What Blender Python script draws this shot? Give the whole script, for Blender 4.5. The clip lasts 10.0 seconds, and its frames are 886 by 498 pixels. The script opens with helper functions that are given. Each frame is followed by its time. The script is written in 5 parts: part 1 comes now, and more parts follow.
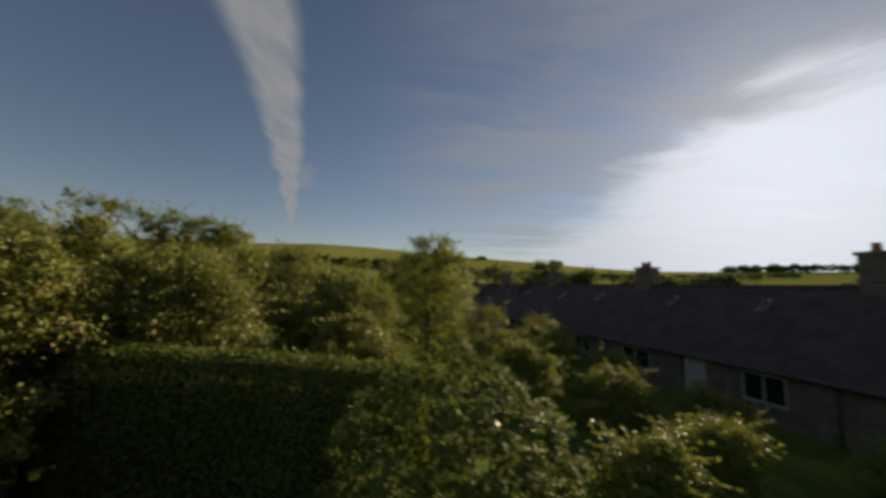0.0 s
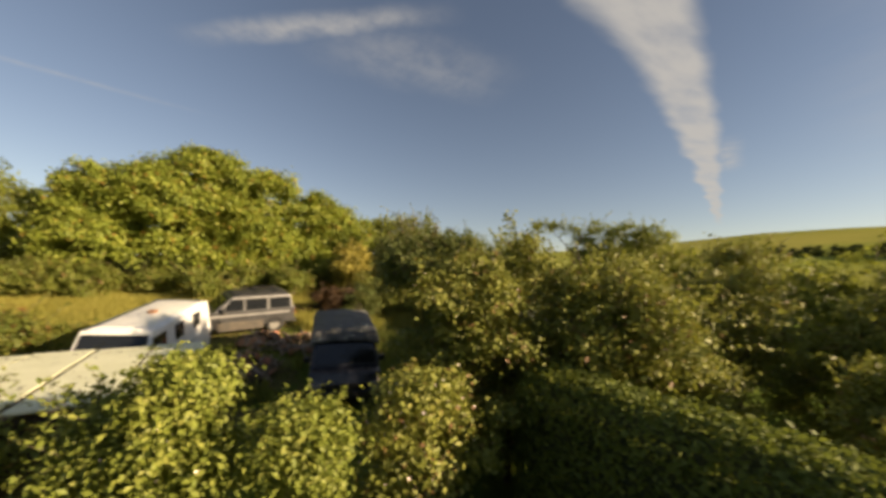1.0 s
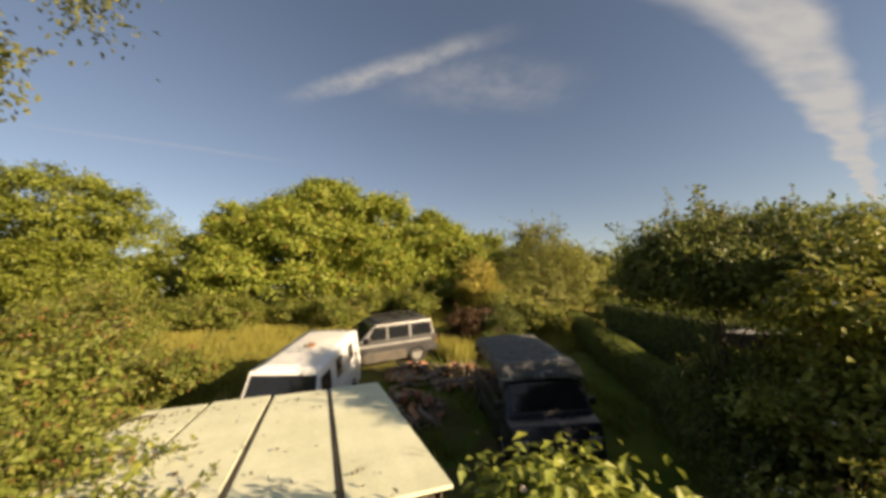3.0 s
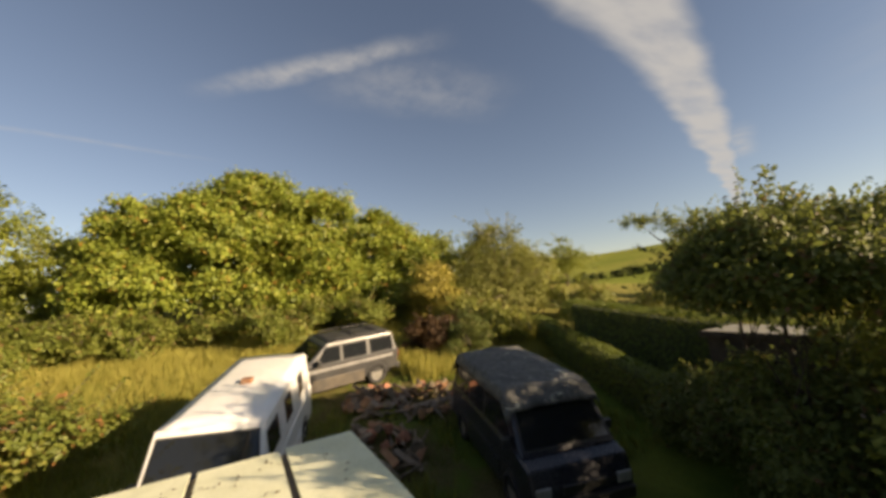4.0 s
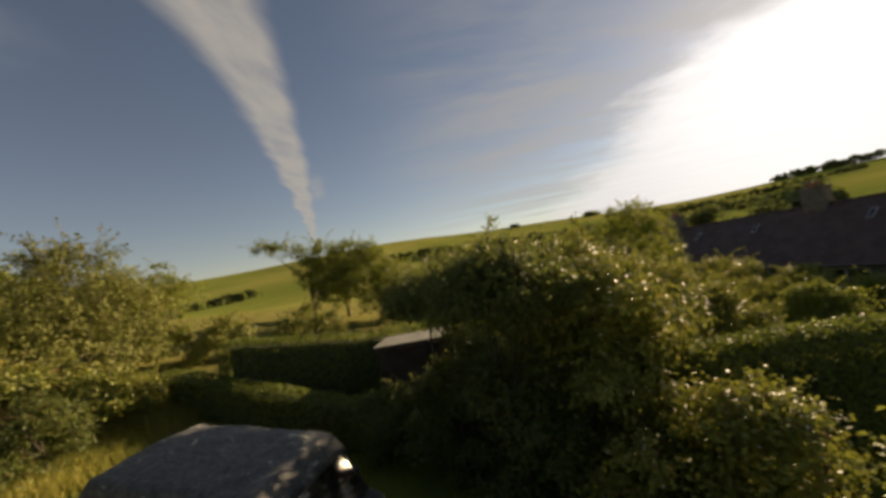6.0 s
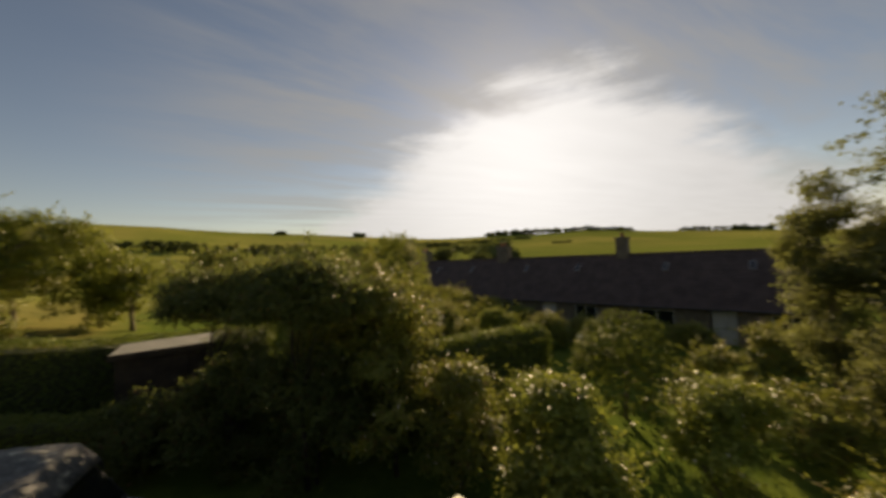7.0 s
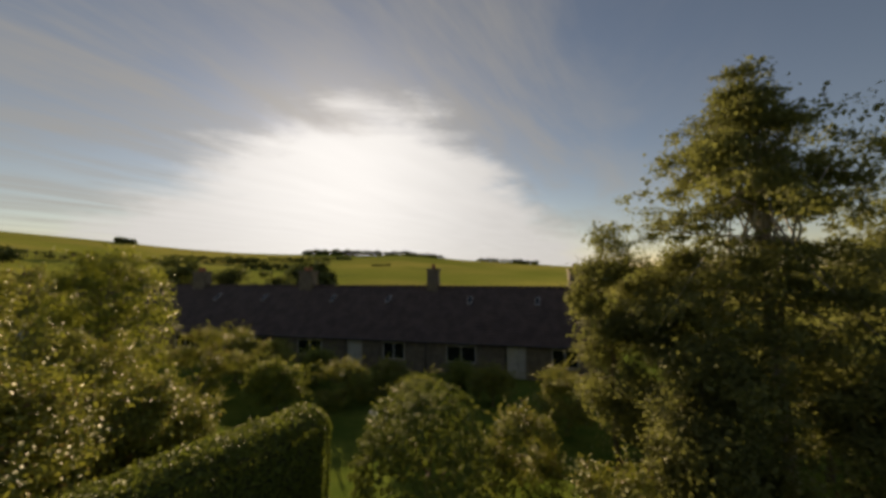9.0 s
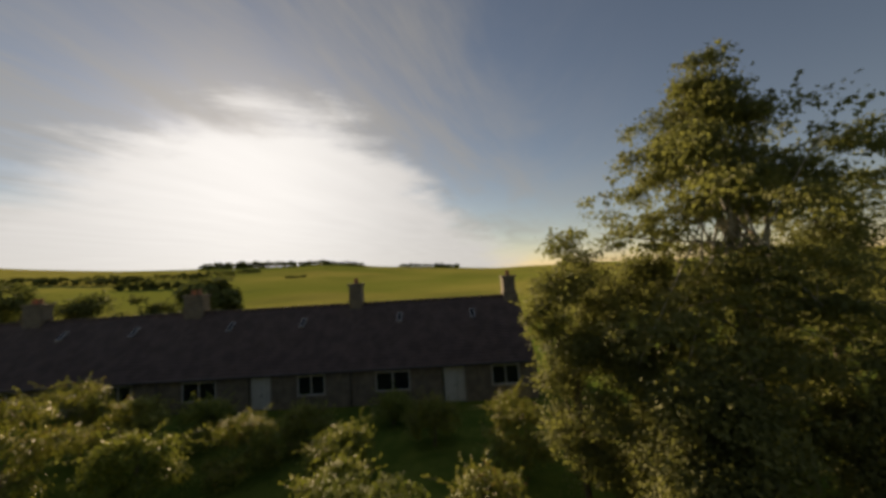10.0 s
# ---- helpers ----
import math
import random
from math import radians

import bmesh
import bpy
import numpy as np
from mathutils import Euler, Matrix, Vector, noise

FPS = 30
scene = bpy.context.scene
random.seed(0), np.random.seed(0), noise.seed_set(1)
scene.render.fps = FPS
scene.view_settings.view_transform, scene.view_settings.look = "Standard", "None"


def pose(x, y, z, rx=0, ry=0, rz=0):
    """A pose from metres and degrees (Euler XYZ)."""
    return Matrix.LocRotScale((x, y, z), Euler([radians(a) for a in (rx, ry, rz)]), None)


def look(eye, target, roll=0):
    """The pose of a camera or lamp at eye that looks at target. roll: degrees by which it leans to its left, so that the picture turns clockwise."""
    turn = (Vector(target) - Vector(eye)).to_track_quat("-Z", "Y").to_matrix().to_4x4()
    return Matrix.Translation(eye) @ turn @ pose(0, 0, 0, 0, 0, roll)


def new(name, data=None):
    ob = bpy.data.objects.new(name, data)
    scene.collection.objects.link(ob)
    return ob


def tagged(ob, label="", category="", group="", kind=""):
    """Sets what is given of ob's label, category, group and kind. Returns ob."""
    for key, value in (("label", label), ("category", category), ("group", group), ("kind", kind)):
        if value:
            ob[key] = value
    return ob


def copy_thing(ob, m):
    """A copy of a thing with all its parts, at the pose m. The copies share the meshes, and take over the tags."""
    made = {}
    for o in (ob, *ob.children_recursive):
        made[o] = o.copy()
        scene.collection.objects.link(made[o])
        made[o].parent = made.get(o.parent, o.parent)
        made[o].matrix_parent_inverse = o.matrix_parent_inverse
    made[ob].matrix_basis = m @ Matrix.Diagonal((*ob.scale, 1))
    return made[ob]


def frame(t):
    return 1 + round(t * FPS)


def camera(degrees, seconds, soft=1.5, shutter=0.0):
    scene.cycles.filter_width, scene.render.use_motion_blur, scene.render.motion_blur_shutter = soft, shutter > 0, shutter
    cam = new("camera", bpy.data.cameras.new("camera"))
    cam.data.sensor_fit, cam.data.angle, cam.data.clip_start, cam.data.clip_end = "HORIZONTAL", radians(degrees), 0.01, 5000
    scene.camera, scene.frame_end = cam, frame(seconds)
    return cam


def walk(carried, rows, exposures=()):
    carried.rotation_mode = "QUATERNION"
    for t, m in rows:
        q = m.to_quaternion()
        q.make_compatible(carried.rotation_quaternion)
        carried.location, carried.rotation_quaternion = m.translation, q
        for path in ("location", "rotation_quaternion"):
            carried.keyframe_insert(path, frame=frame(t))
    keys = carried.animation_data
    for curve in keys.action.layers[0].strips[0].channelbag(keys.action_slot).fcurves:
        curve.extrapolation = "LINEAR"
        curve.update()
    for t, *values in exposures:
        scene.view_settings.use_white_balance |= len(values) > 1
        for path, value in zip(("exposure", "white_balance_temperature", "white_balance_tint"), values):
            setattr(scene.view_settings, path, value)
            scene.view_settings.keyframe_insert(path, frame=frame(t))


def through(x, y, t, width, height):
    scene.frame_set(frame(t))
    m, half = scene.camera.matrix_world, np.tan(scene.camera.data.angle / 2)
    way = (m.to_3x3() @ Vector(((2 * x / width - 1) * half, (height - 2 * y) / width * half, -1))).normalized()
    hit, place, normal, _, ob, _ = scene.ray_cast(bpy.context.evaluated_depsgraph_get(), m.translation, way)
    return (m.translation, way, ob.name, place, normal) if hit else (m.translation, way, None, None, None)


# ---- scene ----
cam = camera(103.2, 10.0, soft=3.6, shutter=0.2)
PATH = [
    (0, pose(0.000, 0.000, 3.220, 96.18, -2.17, -0.01)),
    (0.2, pose(-0.330, 0.590, 3.250, 97.26, -3.35, 9.82)),
    (0.5, pose(-0.905, 1.292, 3.280, 97.77, -4.11, 28.98)),
    (0.7, pose(-1.148, 1.680, 3.315, 97.05, -3.14, 42.93)),
    (1, pose(-1.328, 1.919, 3.432, 94.86, -0.58, 62.19)),
    (1.5, pose(-1.871, 1.467, 3.381, 96.83, 1.26, 69.78)),
    (1.8, pose(-2.041, 1.173, 3.339, 96.89, 0.15, 79.55)),
    (2, pose(-2.215, 1.089, 3.345, 95.96, -0.35, 81.29)),
    (2.5, pose(-3.494, 0.842, 3.221, 97.59, -2.41, 84.61)),
    (2.7, pose(-3.988, 0.604, 3.272, 97.96, -0.50, 81.58)),
    (3.8, pose(-6.293, -0.248, 3.699, 97.86, 4.99, 66.87)),
    (4, pose(-6.626, -0.239, 3.666, 98.01, 4.98, 65.47)),
    (4.5, pose(-7.470, -0.017, 3.810, 98.36, 3.33, 59.38)),
    (5, pose(-8.242, -0.023, 3.952, 98.58, 5.96, 53.62)),
    (5.5, pose(-8.966, -0.471, 4.007, 99.97, 4.28, 25.74)),
    (6, pose(-9.241, -0.720, 4.232, 93.28, 10.48, 4.87)),
    (6.2, pose(-9.292, -0.642, 4.290, 93.61, 7.65, 0.70)),
    (7.3, pose(-10.554, -2.529, 4.370, 90.35, 3.70, -45.42)),
    (7.5, pose(-9.955, -2.264, 4.489, 90.24, 3.92, -50.90)),
    (8, pose(-8.433, -1.556, 4.613, 91.19, -0.17, -55.41)),
    (8.1, pose(-8.206, -1.375, 4.645, 91.60, -1.01, -56.38)),
    (8.5, pose(-7.299, -0.775, 4.737, 93.72, -2.81, -59.65)),
    (9, pose(-6.727, -0.136, 4.896, 94.02, 0.14, -61.07)),
    (9.5, pose(-5.781, 0.644, 4.912, 94.62, 0.84, -67.64)),
    (10, pose(-4.594, 1.268, 5.416, 94.49, 3.34, -73.68)),
]
walk(cam, PATH, exposures=[(0, 0.45, 6800, 14), (0.5, 1.0, 7600, 14), (0.7, 1.35, 7500, 16), (1.0, 1.3, 7700, 16), (2.5, 1.38, 7600, 17), (5.0, 1.32, 7800, 17), (5.6, 1.1, 8000, 17), (6.2, 0.8, 8000, 16), (7.3, 0.7, 8100, 15), (10, 0.64, 8100, 15)])

# ---- light: low sun over the terrace, blue sky, thin high cloud ----
SUN_AZ, SUN_EL = -44.7, 16.0          # degrees; azimuth to the left from +y
SUN = Vector((-math.sin(radians(SUN_AZ)) * math.cos(radians(SUN_EL)),
              math.cos(radians(SUN_AZ)) * math.cos(radians(SUN_EL)), math.sin(radians(SUN_EL))))

sun_data = bpy.data.lights.new("sun", "SUN")
sun_data.energy, sun_data.angle, sun_data.color = 5.0, radians(0.53), (1.0, 0.84, 0.60)
sun = new("sun", sun_data)
sun.matrix_world = look((0, 0, 0), -SUN)


class Nodes:
    """Short hand for a node tree."""

    def __init__(self, tree):
        self.t = tree
        tree.nodes.clear()

    def n(self, kind, out=0, ins=(), **props):
        node = self.t.nodes.new(kind)
        for k, v in props.items():
            setattr_safe(node, k, v)
        for key, v in (ins.items() if isinstance(ins, dict) else enumerate(ins)):
            if v is None:
                continue
            if isinstance(v, bpy.types.NodeSocket):
                self.t.links.new(v, node.inputs[key])
            else:
                node.inputs[key].default_value = v
        return node.outputs[out]

    def m(self, op, a, b=None, c=None, clamp=False):
        return self.n("ShaderNodeMath", 0, (a, b, c), operation=op, use_clamp=clamp)

    def v(self, op, a, b=None, out=0):
        return self.n("ShaderNodeVectorMath", out, (a, b), operation=op)

    def noise(self, vec, scale, detail=4.0, rough=0.55, out=0, dist=0.0):
        return self.n("ShaderNodeTexNoise", out, {"Vector": vec, "Scale": scale, "Detail": detail, "Roughness": rough, "Distortion": dist})

    def ramp(self, fac, lo, hi, a=0.0, b=1.0, smooth=True):
        return self.n("ShaderNodeMapRange", 0, (fac, lo, hi, a, b), interpolation_type="SMOOTHSTEP" if smooth else "LINEAR")

    def mix(self, fac, a, b):
        node = self.t.nodes.new("ShaderNodeMix")
        node.data_type = "RGBA"
        for i, v in ((0, fac), (6, a), (7, b)):
            if isinstance(v, bpy.types.NodeSocket):
                self.t.links.new(v, node.inputs[i])
            else:
                node.inputs[i].default_value = v if i == 0 else (*v[:3], 1)
        return node.outputs[2]


def setattr_safe(node, key, value):
    if key == "operation":
        node.operation = value
    elif key == "use_clamp":
        node.use_clamp = value
    elif key == "interpolation_type":
        node.interpolation_type = value
    elif key == "sky_type":
        node.sky_type = value
    elif key == "sun_disc":
        node.sun_disc = value
    elif key == "sun_elevation":
        node.sun_elevation = value
    elif key == "sun_rotation":
        node.sun_rotation = value
    elif key == "air_density":
        node.air_density = value
    elif key == "dust_density":
        node.dust_density = value
    elif key == "altitude":
        node.altitude = value
    elif key == "ozone_density":
        node.ozone_density = value


def build_world():
    world = bpy.data.worlds.new("sky")
    scene.world = world
    world.use_nodes = True
    k = Nodes(world.node_tree)
    sky = k.n("ShaderNodeTexSky", sky_type="NISHITA", sun_disc=False, sun_elevation=radians(SUN_EL),
              sun_rotation=radians(-SUN_AZ), air_density=1.0, dust_density=0.1, ozone_density=2.0, altitude=300)
    way = k.n("ShaderNodeTexCoord", 0)
    sep = k.t.nodes.new("ShaderNodeSeparateXYZ")
    k.t.links.new(way, sep.inputs[0])
    x, y, z = sep.outputs
    zz = k.m("MAXIMUM", z, 0.02)
    u, v = k.m("DIVIDE", x, zz), k.m("DIVIDE", y, zz)       # a flat cloud layer, one unit up
    uv = k.n("ShaderNodeCombineXYZ", 0, (u, v, 0.0))
    up = k.ramp(z, 0.03, 0.12)
    # old contrail, spread and ragged
    long = k.n("ShaderNodeMapping", 0, {"Vector": uv, "Rotation": (0, 0, radians(-22.8)), "Scale": (1.5, 0.5, 1.0)})
    wob = k.m("SUBTRACT", k.noise(long, 2.3, 4, 0.5), 0.5)
    off = k.m("ADD", k.m("ADD", k.m("MULTIPLY", v, 0.42), u), 0.17)
    bent = k.m("DIVIDE", 0.125, k.m("POWER", k.m("MAXIMUM", v, 0.95), 2.0))
    off = k.m("ADD", k.m("SUBTRACT", k.m("ADD", off, bent), 0.035), k.m("MULTIPLY", wob, 0.22))
    half = k.m("MAXIMUM", k.m("SUBTRACT", 0.2, k.m("MULTIPLY", v, 0.023)), 0.03)
    rel = k.m("DIVIDE", k.m("ABSOLUTE", off), half)
    trail = k.ramp(rel, 1.15, 0.45)
    trail = k.m("MULTIPLY", trail, k.ramp(v, 7.6, 5.6))
    trail = k.m("MULTIPLY", k.m("MULTIPLY", trail, 0.88), k.ramp(v, -1.0, 0.0))
    trail = k.m("MULTIPLY", trail, k.ramp(k.noise(long, 5.0, 5, 0.55), 0.2, 0.62, 0.55, 1.0))

    def streak(cu, cv, du, dv, length, width, strength, wobble, scale):
        """A soft streak of cirrus in the layer round (cu, cv) along (du, dv)."""
        au, av = k.m("SUBTRACT", u, cu), k.m("SUBTRACT", v, cv)
        along = k.m("ADD", k.m("MULTIPLY", au, du), k.m("MULTIPLY", av, dv))
        cross = k.m("SUBTRACT", k.m("MULTIPLY", au, dv), k.m("MULTIPLY", av, du))
        cross = k.m("ADD", cross, k.m("MULTIPLY", k.m("SUBTRACT", k.noise(uv, scale, 5, 0.6), 0.5), wobble))
        a = k.ramp(k.m("ABSOLUTE", along), length, length * 0.25)
        c = k.ramp(k.m("ABSOLUTE", cross), width, 0.0)
        g = k.ramp(k.noise(uv, scale * 3, 5, 0.6), 0.25, 0.7, 0.3, 1.0)
        return k.m("MULTIPLY", k.m("MULTIPLY", a, c), k.m("MULTIPLY", g, strength))

    cirrus = [streak(-1.42, 0.14, 0.577, 0.817, 0.66, 0.10, 0.62, 0.10, 3.0),
              streak(-1.45, 0.62, 0.05, 1.0, 0.6, 0.30, 0.26, 0.25, 3.0),
              streak(-2.35, -1.05, -0.25, 0.97, 0.9, 0.05, 0.25, 0.05, 4.0),
              streak(-1.37, 3.3, -0.37, 0.93, 0.6, 0.13, 0.5, 0.06, 3.0)]
    thin = trail
    for c in cirrus:
        thin = k.m("MAXIMUM", thin, c)
    # veil of cloud on the sunward side, in streaks
    sunward = k.v("DOT_PRODUCT", way, tuple(SUN), out=1)
    stretched = k.n("ShaderNodeMapping", 0, {"Vector": uv, "Rotation": (0, 0, radians(25)), "Scale": (0.42, 1.5, 1.0)})
    veil = k.ramp(k.noise(stretched, 0.75, 7, 0.62, dist=0.4), 0.35, 0.66)
    veil = k.m("MULTIPLY", veil, k.ramp(sunward, 0.5, 0.93))
    veil = k.m("MULTIPLY", veil, up)
    # light scattered forward round the sun by haze and cloud, broad along the horizon
    ang = k.m("MAXIMUM", sunward, 0.0)
    side = Vector((SUN.y, -SUN.x, 0)).normalized()
    across = k.v("DOT_PRODUCT", way, tuple(side), out=1)
    ragged = k.m("SUBTRACT", k.noise(k.v("MULTIPLY", way, (1.0, 1.0, 2.6)), 3.6, 6, 0.6, dist=0.3), 0.5)
    wisps = k.m("SUBTRACT", k.noise(k.v("MULTIPLY", way, (1.0, 1.0, 5.5)), 3.0, 6, 0.62, dist=0.5), 0.5)
    level = k.m("MAXIMUM", k.m("DIVIDE", z, 0.44), 0.0)
    width = k.m("POWER", k.m("ABSOLUTE", k.m("DIVIDE", k.m("SUBTRACT", across, 0.06), 0.63)), 1.6)
    q = k.m("ADD", k.m("ADD", level, width), k.m("ADD", k.m("MULTIPLY", ragged, 0.45), k.m("MULTIPLY", wisps, 0.5)))
    bank = k.m("MULTIPLY", k.ramp(q, 1.16, 0.84), k.ramp(sunward, 0.55, 0.8))
    glow = k.m("ADD", k.m("MULTIPLY", k.m("POWER", ang, 14.0), 0.08), k.m("MULTIPLY", k.m("POWER", ang, 50.0), 0.12))
    cover = k.m("MAXIMUM", k.m("MULTIPLY", thin, up), k.m("MULTIPLY", veil, 0.7), clamp=True)
    lit = k.m("ADD", k.m("MULTIPLY", glow, 0.6), 0.225)
    scaled = k.t.nodes.new("ShaderNodeVectorMath")
    scaled.operation = "SCALE"
    scaled.inputs[0].default_value = (0.91, 0.965, 0.98)
    k.t.links.new(lit, scaled.inputs[3])
    halo = k.t.nodes.new("ShaderNodeVectorMath")
    halo.operation = "SCALE"
    halo.inputs[0].default_value = (1.0, 0.97, 0.93)
    k.t.links.new(glow, halo.inputs[3])
    dim = k.t.nodes.new("ShaderNodeVectorMath")
    dim.operation = "SCALE"
    k.t.links.new(sky, dim.inputs[0])
    dim.inputs[3].default_value = SKY_STRENGTH
    hazed = k.v("MULTIPLY", dim.outputs[0], (1.12, 1.0, 0.95))
    blue = k.v("ADD", hazed, halo.outputs[0])
    colour = k.mix(cover, blue, scaled.outputs[0])
    # bright bank of cloud before the sun, thick enough to look even
    thick = k.m("ADD", k.m("MULTIPLY", k.noise(stretched, 1.6, 4, 0.5), 0.08), k.m("ADD", k.m("MULTIPLY", k.m("POWER", ang, 14.0), 0.24), 0.34))
    bright = k.t.nodes.new("ShaderNodeVectorMath")
    bright.operation = "SCALE"
    bright.inputs[0].default_value = (0.90, 1.0, 1.12)
    k.t.links.new(thick, bright.inputs[3])
    colour = k.mix(k.m("MULTIPLY", bank, 0.96), colour, bright.outputs[0])
    back = k.n("ShaderNodeBackground", 0, {"Color": colour, "Strength": 1.0})
    outp = k.t.nodes.new("ShaderNodeOutputWorld")
    k.t.links.new(back, outp.inputs[0])


SKY_STRENGTH = 0.054
build_world()


# ---- materials ----
def material(name, build):
    m = bpy.data.materials.new(name)
    m.use_nodes = True
    k = Nodes(m.node_tree)
    shader = build(k)
    outp = k.t.nodes.new("ShaderNodeOutputMaterial")
    k.t.links.new(shader, outp.inputs[0])
    return m


def principled(k, colour, rough=0.6, metal=0.0, normal=None, coat=0.0, spec=0.5):
    return k.n("ShaderNodeBsdfPrincipled", 0, {"Base Color": colour if isinstance(colour, bpy.types.NodeSocket) else (*colour, 1),
               "Roughness": rough, "Metallic": metal, "Normal": normal, "Coat Weight": coat, "Specular IOR Level": spec})


def bump(k, height, strength=0.4, distance=0.02):
    return k.n("ShaderNodeBump", 0, {"Strength": strength, "Distance": distance, "Height": height})


def surface(name, a, b, scale=3.0, fine=40.0, rough=0.7, metal=0.0, relief=0.3, coat=0.0, distance=0.02, spec=0.5, dirt=None, dirt_at=(0.55, 0.75)):
    """Paint, stone, slate, soil: two colours mixed at two scales, with relief."""
    def build(k):
        p = k.n("ShaderNodeTexCoord", 3)
        big, small = k.noise(p, scale, 5, 0.6), k.noise(p, fine, 4, 0.6)
        fac = k.m("ADD", k.m("MULTIPLY", big, 0.65), k.m("MULTIPLY", small, 0.35))
        colour = k.mix(k.ramp(fac, 0.36, 0.64), a, b)
        if dirt:
            colour = k.mix(k.ramp(k.noise(p, scale * 0.8, 6, 0.7, dist=1.0), *dirt_at), colour, dirt)
        r = k.ramp(small, 0.3, 0.7, max(rough - 0.12, 0.03), min(rough + 0.12, 1.0))
        return principled(k, colour, r, metal, bump(k, small, relief, distance), coat, spec)
    return material(name, build)


def foliage(name, dark, mid, light, through=0.35, gloss=0.45, turned=None, share=0.08):
    """Leaves: each with its own shade of green, light coming through them."""
    def build(k):
        r = k.n("ShaderNodeNewGeometry", 8)
        p = k.n("ShaderNodeTexCoord", 3)
        patch = k.noise(p, 0.9, 3, 0.5)
        fac = k.m("ADD", k.m("MULTIPLY", r, 0.42), k.m("MULTIPLY", patch, 0.63))
        colour = k.mix(k.ramp(fac, 0.12, 0.5), dark, mid)
        colour = k.mix(k.ramp(fac, 0.5, 0.95), colour, light)
        if turned:
            # a few leaves already in autumn colour, in loose patches
            odd = k.m("FRACT", k.m("MULTIPLY", r, 37.0))
            gate = k.m("ADD", odd, k.m("MULTIPLY", k.m("SUBTRACT", k.noise(p, 1.7, 3, 0.5), 0.5), 0.35))
            colour = k.mix(k.ramp(gate, 1.0 - share, 1.0 - share * 0.8), colour, turned)
        body = principled(k, colour, gloss, 0.0, None, 0.0, 0.28 if gloss > 0.4 else 0.5)
        thru = k.n("ShaderNodeBsdfTranslucent", 0, {"Color": k.mix(0.5, colour, (light[0] * 1.15, light[1] * 1.25, light[2] * 0.8))})
        return k.n("ShaderNodeMixShader", 0, (through, body, thru))
    return material(name, build)


def ground_build(k):
    p = k.n("ShaderNodeTexCoord", 3)
    sep = k.t.nodes.new("ShaderNodeSeparateXYZ")
    k.t.links.new(p, sep.inputs[0])
    x, y = sep.outputs[0], sep.outputs[1]
    big, mid, fine = k.noise(p, 0.06, 5, 0.6), k.noise(p, 0.7, 5, 0.6), k.noise(p, 14.0, 4, 0.6)
    lawn = k.mix(k.ramp(mid, 0.35, 0.7), (0.075, 0.12, 0.022), (0.14, 0.18, 0.035))
    dry = k.mix(k.ramp(mid, 0.3, 0.7), (0.15, 0.155, 0.045), (0.27, 0.23, 0.075))
    hill = k.mix(k.ramp(k.noise(p, 0.012, 4, 0.55), 0.38, 0.62), (0.21, 0.245, 0.05), (0.33, 0.31, 0.08))
    hill = k.mix(k.m("MULTIPLY", k.ramp(k.noise(p, 0.05, 5, 0.65), 0.52, 0.7), 0.35), hill, (0.11, 0.15, 0.04))
    edge = k.m("ADD", x, k.m("MULTIPLY", k.m("SUBTRACT", big, 0.5), 8.0))
    colour = k.mix(k.ramp(edge, -14.0, -19.0), lawn, dry)
    far = k.v("LENGTH", p, out=1)
    colour = k.mix(k.ramp(far, 45.0, 75.0), colour, hill)
    mud = k.m("MULTIPLY", k.ramp(k.v("DISTANCE", p, (-15.5, 2.5, 0.2), out=1), 6.0, 3.0), k.ramp(mid, 0.35, 0.55))
    mud = k.m("MAXIMUM", mud, k.m("MULTIPLY", k.ramp(k.v("DISTANCE", p, (-17.4, 4.0, 0.6), out=1), 4.0, 2.0), k.ramp(mid, 0.36, 0.62)))
    colour = k.mix(k.m("MULTIPLY", mud, 0.8), colour, k.mix(k.ramp(fine, 0.35, 0.65), (0.055, 0.04, 0.022), (0.14, 0.10, 0.06)))
    colour = k.mix(k.ramp(fine, 0.3, 0.75, 0.0, 0.35), colour, (0.05, 0.06, 0.02))
    return principled(k, colour, 1.0, 0, bump(k, fine, 0.6, 0.05), 0, 0.0)


